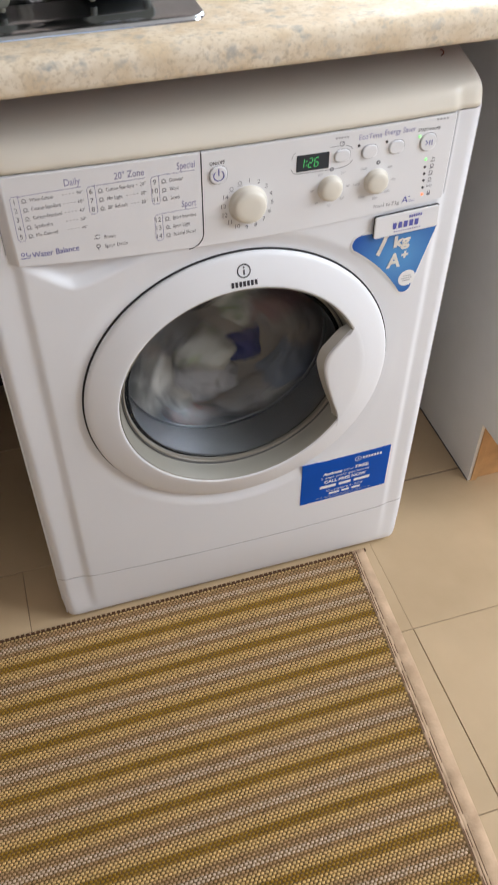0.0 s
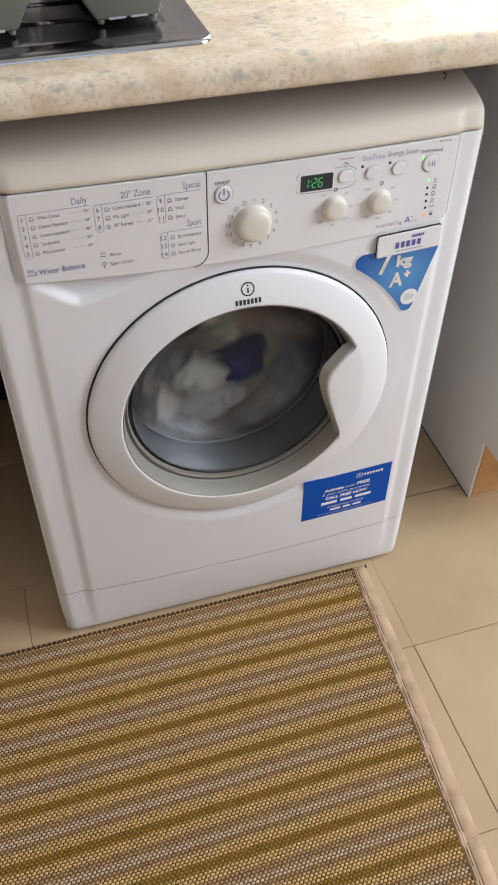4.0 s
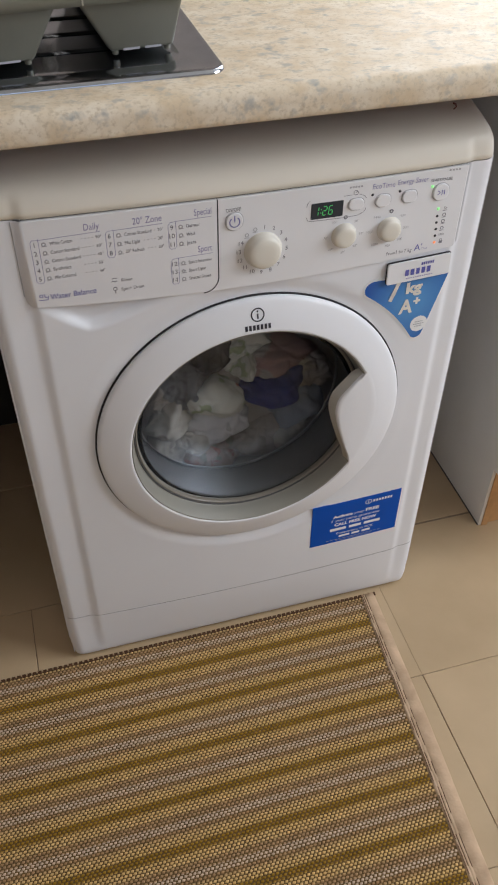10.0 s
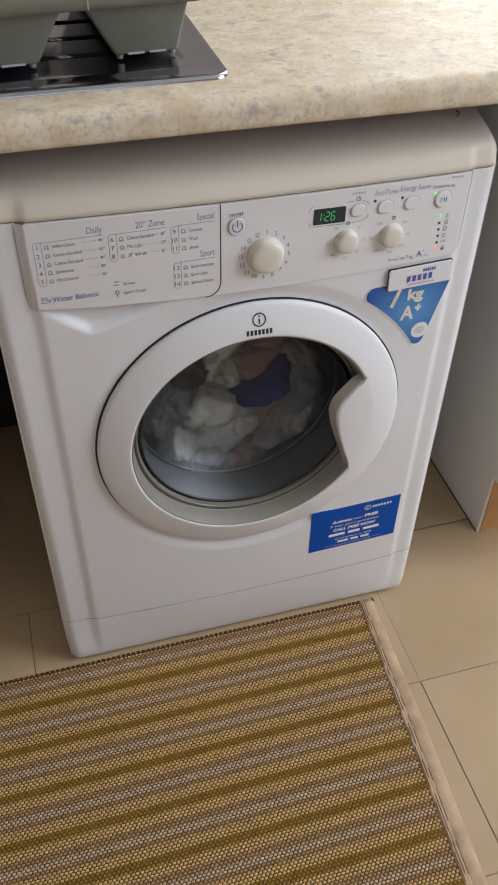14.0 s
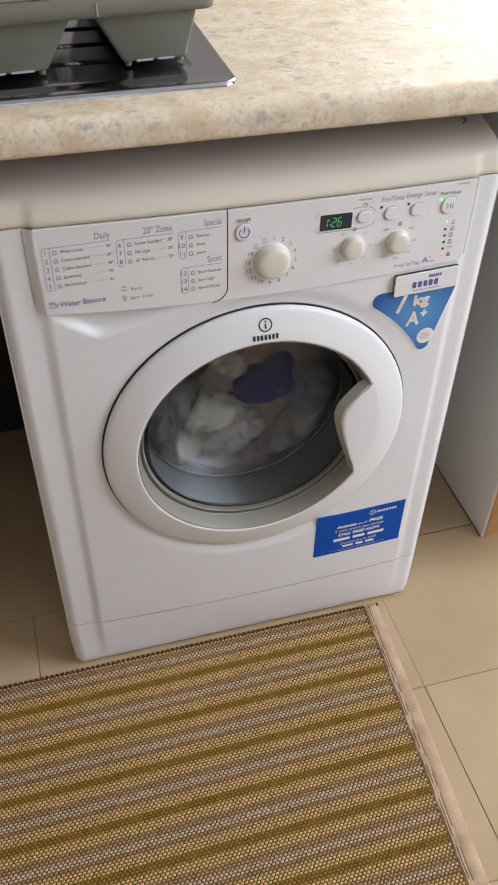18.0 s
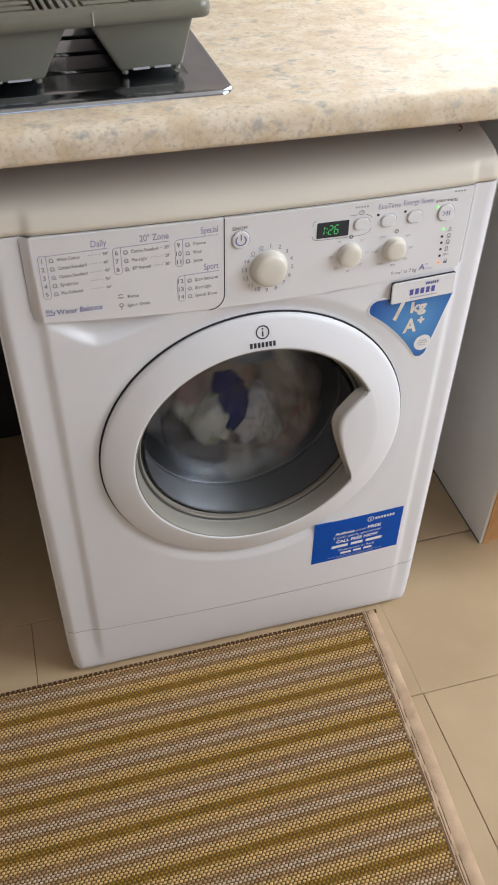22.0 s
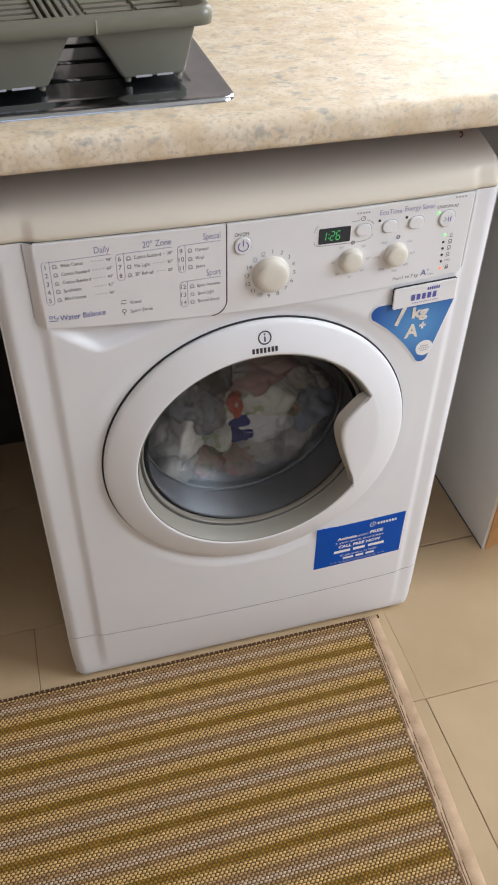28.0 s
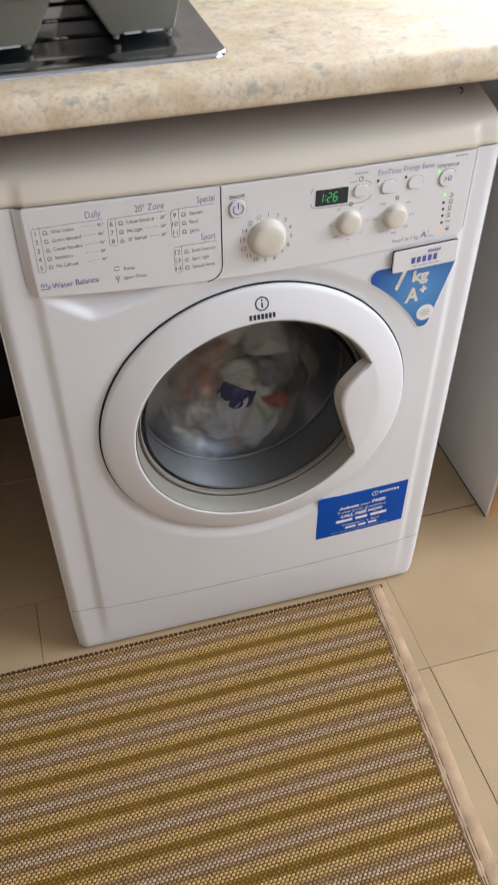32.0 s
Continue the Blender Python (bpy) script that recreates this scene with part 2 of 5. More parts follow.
def cloth_material(name, colour, prints=(), scale=22.0, amount=0.08):
    """Wet cotton: fine weave relief, soft stains, and blotches of print."""
    m = material(name, colour, 0.9, amount=amount, scale=24, bump=0.35, bump_scale=420, spec=0.12)
    nt = m.node_tree
    b = nt.nodes["Principled BSDF"]
    tc = nt.nodes["Texture Coordinate"]
    col = b.inputs["Base Color"].links[0].from_socket
    for i, (c, lo) in enumerate(prints):
        n = nt.nodes.new("ShaderNodeTexNoise")
        n.inputs["Scale"].default_value, n.inputs["Detail"].default_value = scale * (1 + 0.3 * i), 2
        mp = nt.nodes.new("ShaderNodeMapping")
        mp.inputs["Location"].default_value = (3.1 * i, 1.7 * i, 0.4)
        nt.links.new(tc.outputs["Object"], mp.inputs["Vector"])
        nt.links.new(mp.outputs[0], n.inputs["Vector"])
        r = nt.nodes.new("ShaderNodeMapRange")
        r.inputs["From Min"].default_value, r.inputs["From Max"].default_value = lo, lo + 0.03
        nt.links.new(n.outputs["Fac"], r.inputs["Value"])
        mx = nt.nodes.new("ShaderNodeMix")
        mx.data_type = "RGBA"
        nt.links.new(r.outputs[0], mx.inputs[0])
        nt.links.new(col, mx.inputs[6])
        mx.inputs[7].default_value = (*c, 1)
        col = mx.outputs[2]
    nt.links.new(col, b.inputs["Base Color"])
    return m


# ---------------------------------------------------------------- building helpers
def part(name, bm, mat, parent=None, label="", smooth=False):
    """Links a bmesh as one mesh object, under a thing or a part where one is given."""
    me = bpy.data.meshes.new(name)
    bmesh.ops.recalc_face_normals(bm, faces=bm.faces)
    bm.to_mesh(me)
    bm.free()
    me.materials.append(mat)
    if smooth:
        me.polygons.foreach_set("use_smooth", [True] * len(me.polygons))
    ob = new(name, me)
    if parent:
        ob.parent = parent
    return tagged(ob, label)


def thing(name, label, category, at=(0, 0, 0), group="", kind=""):
    ob = new(name)
    ob.location = at
    ob.empty_display_size = 0.05
    return tagged(ob, label, category, group, kind)


def add_box(bm, x0, x1, y0, y1, z0, z1, bevel=0.0, segments=2):
    r = bmesh.ops.create_cube(bm, size=1.0, matrix=Matrix.Translation(((x0 + x1) / 2, (y0 + y1) / 2, (z0 + z1) / 2)) @ Matrix.Diagonal((x1 - x0, y1 - y0, z1 - z0, 1)))
    if bevel:
        edges = list({e for v in r["verts"] for e in v.link_edges})
        bmesh.ops.bevel(bm, geom=edges, offset=bevel, segments=segments, affect="EDGES", profile=0.5)
    return bm


def box(*args, **kw):
    return add_box(bmesh.new(), *args, **kw)


def lathe(bm, cx, cz, profile, steps=96, a0=0.0, a1=360.0):
    """Turns (radius, y) points about the axis along y through (cx, cz)."""
    closed = abs(a1 - a0) >= 359.9
    n = steps if closed else steps + 1
    rings = []
    for r, y in profile:
        if r < 1e-6:
            rings.append([bm.verts.new((cx, y, cz))])
        else:
            rings.append([bm.verts.new((cx + r * math.sin(radians(a0 + (a1 - a0) * i / steps)), y, cz + r * math.cos(radians(a0 + (a1 - a0) * i / steps)))) for i in range(n)])
    for p, q in zip(rings, rings[1:]):
        for i in range(steps):
            j = (i + 1) % n
            ring = [p[i % len(p)], p[j % len(p)], q[j % len(q)], q[i % len(q)]]
            uniq = list(dict.fromkeys(ring))
            if len(uniq) > 2:
                bm.faces.new(uniq)
    return bm


def slab(bm, outline, y0, y1, bevel=0.0, segments=2):
    """A plate with an outline in x and z, from its back y1 to its face y0, with the face's rim rounded."""
    n = len(outline)
    cx, cz = sum(p[0] for p in outline) / n, sum(p[1] for p in outline) / n
    back = [bm.verts.new((x, y1, z)) for x, z in outline]
    rings = [back, [bm.verts.new((x, y0 + bevel, z)) for x, z in outline]]
    if bevel:
        for k in range(1, segments + 1):
            a = k / segments * math.pi / 2
            inset, y = bevel * (1 - math.cos(a)), y0 + bevel * (1 - math.sin(a))
            ring = []
            for i in range(n):
                (xa, za), (x, z), (xb, zb) = outline[i - 1], outline[i], outline[(i + 1) % n]
                tx, tz = xb - xa, zb - za
                ln = math.hypot(tx, tz) or 1
                nx, nz = -tz / ln, tx / ln
                if nx * (cx - x) + nz * (cz - z) < 0 and n < 40:
                    nx, nz = -nx, -nz
                ring.append(bm.verts.new((x + nx * inset, y, z + nz * inset)))
            rings.append(ring)
    for p, q in zip(rings, rings[1:]):
        for i in range(n):
            bm.faces.new((p[i], p[(i + 1) % n], q[(i + 1) % n], q[i]))
    bm.faces.new(back)
    bm.faces.new(rings[-1])
    return bm


def rounded(x0, x1, z0, z1, r, steps=5):
    pts = []
    for cx, cz, a in ((x1 - r, z1 - r, 0), (x0 + r, z1 - r, 90), (x0 + r, z0 + r, 180), (x1 - r, z0 + r, 270)):
        for k in range(steps + 1):
            t = radians(a + 90 * k / steps)
            pts.append((cx + r * math.cos(t), cz + r * math.sin(t)))
    return pts


def disc(cx, cz, r, n=24):
    return [(cx + r * math.cos(2 * math.pi * i / n), cz + r * math.sin(2 * math.pi * i / n)) for i in range(n)]


def line_strip(bm, pts, width, y):
    """A thin printed line through points in x and z, lying on the plane y."""
    left, right = [], []
    for i, (x, z) in enumerate(pts):
        xa, za = pts[max(0, i - 1)]
        xb, zb = pts[min(len(pts) - 1, i + 1)]
        ln = math.hypot(xb - xa, zb - za) or 1
        nx, nz = -(zb - za) / ln * width / 2, (xb - xa) / ln * width / 2
        left.append(bm.verts.new((x + nx, y, z + nz)))
        right.append(bm.verts.new((x - nx, y, z - nz)))
    for i in range(len(pts) - 1):
        bm.faces.new((left[i], left[i + 1], right[i + 1], right[i]))
    return bm


def lettering(body, x, z, height, mat, parent, y, width=0.0, name="lettering", align="LEFT", bold=0.0):
    """Printed words: capital height in metres, the base line at z, facing the front."""
    cu = bpy.data.curves.new("letters", "FONT")
    cu.body, cu.size, cu.resolution_u, cu.offset = body, height / 0.70, 3, bold
    tmp = bpy.data.objects.new("letters", cu)
    me = bpy.data.meshes.new_from_object(tmp)
    bpy.data.objects.remove(tmp)
    bpy.data.curves.remove(cu)
    co = np.empty(len(me.vertices) * 3)
    me.vertices.foreach_get("co", co)
    co = co.reshape(-1, 3)
    lo, hi = co[:, 0].min(), co[:, 0].max()
    k = width / (hi - lo) if width else 1.0
    px = (co[:, 0] - lo) * k
    if align == "CENTER":
        px -= (hi - lo) * k / 2
    out = np.stack([x + px, np.full(len(co), y), z + co[:, 1]], 1)
    me.vertices.foreach_set("co", out.ravel())
    me.materials.clear()
    me.materials.append(mat)
    me.update()
    ob = new(name, me)
    ob.parent = parent
    return ob


def bars(x0, x1, z, height, mat, parent, y, count=1, name="lettering_bar"):
    """Plain bars in the place of writing that is not to be read."""
    bm = bmesh.new()
    step = (x1 - x0) / count
    for i in range(count):
        a, b = x0 + i * step, x0 + (i + (0.66 if count > 1 else 1.0)) * step
        bm.faces.new([bm.verts.new(p) for p in ((a, y, z), (b, y, z), (b, y, z + height), (a, y, z + height))])
    return part(name, bm, mat, parent)


def ring_shape(cx, cz, r0, r1, y, n=32):
    bm = bmesh.new()
    a = [bm.verts.new((x, y, z)) for x, z in disc(cx, cz, r0, n)]
    b = [bm.verts.new((x, y, z)) for x, z in disc(cx, cz, r1, n)]
    for i in range(n):
        bm.faces.new((a[i], a[(i + 1) % n], b[(i + 1) % n], b[i]))
    return bm


def flat_shape(outline, y):
    bm = bmesh.new()
    bm.faces.new([bm.verts.new((x, y, z)) for x, z in outline])
    return bm


def smoothstep(a, b, v):
    t = min(1.0, max(0.0, (v - a) / (b - a)))
    return t * t * (3 - 2 * t)

# ---------------------------------------------------------------- the room
X0, X1, Y0, Y1, H = -1.7, 2.2, -2.6, 0.66, 2.4


def wall_with_opening(name, along, a0, a1, plane0, plane1, o0, o1, oz0, oz1, mat):
    """A wall along x or y with one opening from o0 to o1 and oz0 to oz1."""
    bm = bmesh.new()
    for p, q, z0, z1 in ((a0, o0, 0, H), (o1, a1, 0, H), (o0, o1, 0, oz0), (o0, o1, oz1, H)):
        if along == "x":
            add_box(bm, p, q, plane0, plane1, z0, z1)
        else:
            add_box(bm, plane0, plane1, p, q, z0, z1)
    return tagged(part(name, bm, mat), "painted plaster wall of the kitchen", "wall", kind="structure")


wall_with_opening("wall_north", "x", X0, X1, Y1, Y1 + 0.12, 0.44, 1.62, 1.05, 2.05, WALL_PAINT)
wall_with_opening("wall_east", "y", Y0, Y1, X1, X1 + 0.12, -1.79, -0.17, 1.30, 2.36, WALL_PAINT)
wall_with_opening("wall_south", "x", X0, X1, Y0 - 0.12, Y0, -1.0, 0.6, 1.6, 2.3, WALL_PAINT)
tagged(part("wall_west", box(X0 - 0.12, X0, Y0, Y1, 0, H), WALL_PAINT), "painted plaster wall of the kitchen", "wall", kind="structure")
tagged(part("ceiling", box(X0 - 0.12, X1 + 0.12, Y0 - 0.12, Y1 + 0.12, H, H + 0.1), CEILING_PAINT), "plain white plaster ceiling", "ceiling", kind="structure")
floor = tagged(part("floor", box(X0, X1, Y0, Y1, -0.1, -0.002), GROUT), "beige square ceramic floor tiles with thin dark joints", "floor", kind="structure")

# the worktop with its rolled front edge
def worktop_profile():
    y0, y1, zt, zb = -0.045, Y1 - 0.001, 0.9270, 0.8945
    pts = [(y1, zt)]
    for k in range(9):
        a = radians(90 + 90 * k / 8)
        pts.append((y0 + 0.014 + 0.014 * math.cos(a), zt - 0.014 + 0.014 * math.sin(a)))
    for k in range(6):
        a = radians(180 + 90 * k / 5)
        pts.append((y0 + 0.007 + 0.007 * math.cos(a), zb + 0.007 + 0.007 * math.sin(a)))
    pts.append((y0 + 0.03, zb))
    pts.append((y0 + 0.034, zb + 0.003))
    pts.append((y1, zb + 0.003))
    return pts


bm = bmesh.new()
prof = worktop_profile()
a = [bm.verts.new((-1.68, y, z)) for y, z in prof]
b = [bm.verts.new((1.6, y, z)) for y, z in prof]
for i in range(len(prof)):
    j = (i + 1) % len(prof)
    bm.faces.new((a[i], a[j], b[j], b[i]))
bm.faces.new(a)
bm.faces.new(b)
worktop = thing("worktop", "cream speckled laminate worktop with a rounded front edge", "worktop")
ob = part("top", bm, LAMINATE, worktop, smooth=True)
ob.data.set_sharp_from_angle(angle=radians(35))
# dropped below the worktop, unseen, so that less light reaches the top cover
bm = box(-0.500, 0.486, 0.025, Y1 - 0.002, 0.8740, 0.8973)
add_box(bm, -0.500, 0.486, -0.008, 0.0248, 0.8928, 0.8973)
part("underside", bm, CHIPBOARD, worktop, "raw brown chipboard underside, lowered out of view to shade the cover")

# cabinet beside the machine: a side panel with a toe notch, and the plinth in it
cabinet = thing("base_cabinet", "white melamine base cabinet with a beech plinth", "cabinet", (0.488, 0.098, 0))
bm = bmesh.new()
outline = [(-0.005, 0.0), (0.54, 0.0), (0.54, 0.8900), (-0.075, 0.8900), (-0.075, 0.152), (-0.005, 0.152)]
lo = [bm.verts.new((0.0, y, z)) for y, z in outline]
hi = [bm.verts.new((0.018, y, z)) for y, z in outline]
for i in range(6):
    bm.faces.new((lo[i], lo[(i + 1) % 6], hi[(i + 1) % 6], hi[i]))
bm.faces.new(lo)
bm.faces.new(hi)
part("side_panel", bm, PANEL_WHITE, cabinet, "grey-white melamine side panel")
part("foot_strip", box(-0.0012, 0.0, -0.0045, 0.54, 0.0, 0.0026), RUBBER, cabinet, "dark sealing line at the floor")
part("plinth", box(0.0185, 0.6, -0.003, 0.013, 0.0, 0.150, bevel=0.001), BEECH, cabinet, "bare beech plinth")
part("panel_edge", box(0.006, 0.018, -0.0075, -0.0055, 0.0, 0.151), BEECH, cabinet)
part("cabinet_door", box(0.003, 0.60, -0.095, -0.077, 0.155, 0.888, bevel=0.002), PANEL_WHITE, cabinet)
part("bottom_shelf", box(0.0185, 0.6, -0.07, 0.53, 0.152, 0.168), PANEL_WHITE, cabinet)
far_cabinet = thing("base_cabinet", "white melamine base cabinet beside the empty space", "cabinet", (-0.95, 0.1, 0))
part("side_panel", box(0.43, 0.448, -0.005, 0.54, 0.0, 0.8900, bevel=0.0008), PANEL_WHITE, far_cabinet)
# added sheet; the shade at the back of the space is its colour
part("back_panel", box(0.449, 1.44, 0.530, 0.536, 0.0, 0.8900), SHADE_BOARD, far_cabinet, "near-black sheet standing for the shade in the empty space")
part("cabinet_door", box(-0.15, 0.446, -0.023, -0.0065, 0.155, 0.888, bevel=0.002), PANEL_WHITE, far_cabinet)

# ---------------------------------------------------------------- washing machine
W, DX, DZ = 0.2985, 0.0025, 0.456          # half width, door centre


def column(x):
    """0 on the middle of the front, 1 on the set-back columns at its sides."""
    return smoothstep(0.2555, 0.2675, x) if x > 0 else smoothstep(0.2440, 0.2580, -x)


machine = thing("washing_machine", "white front-loading washing machine under the worktop", "washing machine")


def bow(x):
    """The front is bowed a little forwards between its side columns."""
    return 0.005 - 0.0085 * (1 - min(1.0, abs(x) / 0.2975) ** 2)


def face(x):
    """Depth of the bare front: the bowed middle, and the flat set-back columns."""
    c = column(x)
    return bow(x) * (1 - c) + 0.0064 * c


def panel_bottom(x):
    return 0.6855 + 0.0095 * (x / 0.26) ** 2


def scoop_low(x):
    """Lower rim of the hollow under the drawer."""
    t = (x + 0.1915) / (0.063 if x < -0.1915 else 0.105)
    return 0.6530 + (0.041 if x < -0.1915 else 0.032) * (math.sqrt(t * t + 0.02) - 0.1414) / 0.868


def front_depth(x, z):
    ax = abs(x)
    y = face(x)
    if ax > W - 0.016:
        d = ax - (W - 0.016)
        y += 0.016 - math.sqrt(max(0.0, 0.016 ** 2 - d * d))
    if -0.2565 < x < 0.2615 and z > panel_bottom(x) + 0.002:
        return 0.009 + bow(x)
    zl = scoop_low(x)
    top = panel_bottom(x) + 0.002
    if -0.253 < x < -0.088 and zl < z <= top:
        edge = smoothstep(-0.262, -0.205, x) * (1 - smoothstep(-0.15, -0.088, x))
        y += (0.0075 * smoothstep(0, 0.0150, z - zl) + 0.004 * min(1.0, (z - zl) / 0.034)) * edge
    r = math.hypot(x - DX, z - DZ)
    if r < 0.238:
        y += (0.0014 - y) * (1 - smoothstep(0.2135, 0.238, r))
    return y


def machine_front():
    bm = bmesh.new()
    nx, nz, z0, z1 = 240, 278, 0.1110, 0.8005
    xs = [-W + 2 * W * i / nx for i in range(nx + 1)]
    zs = [z0 + (z1 - z0) * k / nz for k in range(nz + 1)]
    grid = [[bm.verts.new((x, front_depth(x, z), z)) for x in xs] for z in zs]
    for k in range(nz):
        for i in range(nx):
            if math.hypot((xs[i] + xs[i + 1]) / 2 - DX, (zs[k] + zs[k + 1]) / 2 - DZ) > 0.197:
                bm.faces.new((grid[k][i], grid[k][i + 1], grid[k + 1][i + 1], grid[k + 1][i]))
    loose = [v for v in bm.verts if not v.link_faces]
    bmesh.ops.delete(bm, geom=loose, context="VERTS")
    return part("front_panel", bm, WHITE, machine, smooth=True)


machine_front()


def machine_kick():
    """The bottom strip, a little in front of the panel's lower rim, rounded at the floor."""
    bm = bmesh.new()
    nx = 160
    xs = [-W - 0.0008 + 2 * (W + 0.0008) * i / nx for i in range(nx + 1)]
    prof = [(0.0050, 0.1101), (0.0004, 0.1101), (0.0000, 0.1095), (0.0000, 0.1070), (0.0000, 0.070), (0.0000, 0.030), (0.0002, 0.020), (0.0012, 0.012), (0.004, 0.008), (0.02, 0.008)]
    rows = []
    for dy, z in prof:
        row = []
        for x in xs:
            ax = abs(x)
            y = 0.003 + (face(x) - 0.003) * smoothstep(0.01, 0.09, z)
            if ax > W - 0.016:
                y += 0.0165 - math.sqrt(max(0.0, 0.0165 ** 2 - (ax - (W - 0.016)) ** 2 * 0.97))
            taper = 1 - 0.012 * (1 - smoothstep(0.008, 0.05, z))
            row.append(bm.verts.new((x * taper, y + dy, z)))
        rows.append(row)
    for p, q in zip(rows, rows[1:]):
        for i in range(nx):
            bm.faces.new((p[i], p[i + 1], q[i + 1], q[i]))
    return part("kick_panel", bm, WHITE, machine, smooth=True)


machine_kick()
bm = bmesh.new()
row = [(bm.verts.new((x, front_depth(x, 0.2) - 0.0003, 0.1100)), bm.verts.new((x, front_depth(x, 0.2) - 0.0003, 0.1110))) for x in (-W + 0.0005 + (2 * W - 0.001) * i / 120 for i in range(121))]
for p, q in zip(row, row[1:]):
    bm.faces.new((p[0], q[0], q[1], p[1]))
part("seam", bm, PRINT_GREY, machine)
bm = bmesh.new()
add_box(bm, -W + 0.002, -W + 0.004, 0.016, 0.56, 0.008, 0.8005)
add_box(bm, W - 0.004, W - 0.002, 0.016, 0.56, 0.008, 0.8005)
add_box(bm, -W + 0.004, W - 0.004, 0.556, 0.56, 0.008, 0.8005)
add_box(bm, -W + 0.004, W - 0.004, 0.03, 0.556, 0.012, 0.016)
part("casing", bm, WHITE, machine, "white enamelled steel casing")
# strips that close the front's corners onto the casing
for s in (-1, 1):
    part("corner_strip", box(min(s * W, s * (W - 0.003)), max(s * W, s * (W - 0.003)), 0.0155, 0.05, 0.05, 0.8005), WHITE, machine)
for x in (-0.25, 0.25):
    for y in (0.06, 0.5):
        bm = bmesh.new()
        bmesh.ops.create_cone(bm, cap_ends=True, segments=16, radius1=0.02, radius2=0.016, depth=0.012, matrix=Matrix.Translation((x, y, 0.006)))
        part("foot", bm, RUBBER, machine)


def machine_lid():
    prof = [(-0.0008, 0.8018), (0.0000, 0.8080), (0.0022, 0.8160), (0.0065, 0.8235), (0.0130, 0.8295), (0.0220, 0.8340), (0.0340, 0.8382), (0.0500, 0.8425), (0.08, 0.8490), (0.14, 0.8570), (0.575, 0.8610)]
    bm = bmesh.new()
    nx = 150
    R = 0.018
    xs = []
    for i in range(nx + 1):
        t = -1 + 2 * i / nx
        xs.append(W * math.copysign(1 - (1 - abs(t)) ** 1.35, t) if t else 0.0)
    rows = []
    for k, (py, pz) in enumerate(prof):
        row = []
        for x in xs:
            ax = abs(x)
            d = max(0.0, ax - (W - R)) / R
            f = max(0.0, 1 - d ** 2.4) ** (1 / 2.4)
            y = py + face(x) * (1 - smoothstep(0.81, 0.838, pz))
            if ax > W - 0.016:
                y += 0.016 - math.sqrt(max(0.0, 0.016 ** 2 - (ax - W + 0.016) ** 2))
            z = 0.8018 + (pz - 0.8018) * (0.3 + 0.7 * f)
            row.append(bm.verts.new((x, y, z)))
        rows.append(row)
    under = [bm.verts.new((v.co.x, v.co.y + 0.002, 0.8015)) for v in rows[0]]
    rows.insert(0, under)
    for p, q in zip(rows, rows[1:]):
        for i in range(nx):
            bm.faces.new((p[i], p[i + 1], q[i + 1], q[i]))
    for i in (0, nx):
        prev = [r[i] for r in rows[1:]]
        low = [bm.verts.new((v.co.x, v.co.y, 0.8015)) for v in prev]
        for j in range(len(prev) - 1):
            bm.faces.new((prev[j], prev[j + 1], low[j + 1], low[j]))
    return part("top_cover", bm, CREAM_PLASTIC, machine, "cream-white plastic top cover", smooth=True)


machine_lid()
bm = bmesh.new()
row = [[bm.verts.new((x, bow(x) + y, z)) for y, z in ((0.0065, 0.7998), (0.0018, 0.7998), (0.0018, 0.8019), (0.0065, 0.8019))] for x in (-0.249 + 0.509 * i / 40 for i in range(41))]
for p, q in zip(row, row[1:]):
    for i in range(3):
        bm.faces.new((p[i], p[i + 1], q[i + 1], q[i]))
part("seam", bm, SEAM, machine, "dark joint under the top cover")
# thin red-brown hooked line at the right of the top cover
part("stain", line_strip(bmesh.new(), [(0.254, 0.8520), (0.258, 0.8500), (0.259, 0.8470), (0.256, 0.8445)], 0.0020, 0.052), BROWN_LINE, machine)

# facia: drawer front and control panel
YF = -0.0024
DIV = -0.0415


def curved_plate(low, top, xs, y0, y1, bevel):
    """A plate that follows the bowed front, between a lower and an upper edge along x."""
    bm = bmesh.new()
    cols = []
    for i, x in enumerate(xs):
        b, e = bow(x), bevel if i in (0, len(xs) - 1) else 0.0
        lo, hi = low(x), max(top(x), low(x) + 0.0022)
        cols.append([bm.verts.new(p) for p in ((x, y1 + b, lo), (x, y0 + bevel + b, lo), (x, y0 + e + b, lo + bevel), (x, y0 + e + b, hi - bevel), (x, y0 + bevel + b, hi), (x, y1 + b, hi))])
    for p, q in zip(cols, cols[1:]):
        for i in range(5):
            bm.faces.new((p[i], p[i + 1], q[i + 1], q[i]))
    bm.faces.new(cols[0])
    bm.faces.new(cols[-1])
    return bm


def steps(a, b, n):
    return [a + (b - a) * i / n for i in range(n + 1)]


def divider(x, gap):
    """Height of the rounded lower corner between drawer and controls."""
    t = min(1.0, max(0.0, (x - DIV + 0.018) / 0.018))
    return panel_bottom(x) + gap + 0.019 * (1 - math.sqrt(1 - t * t))


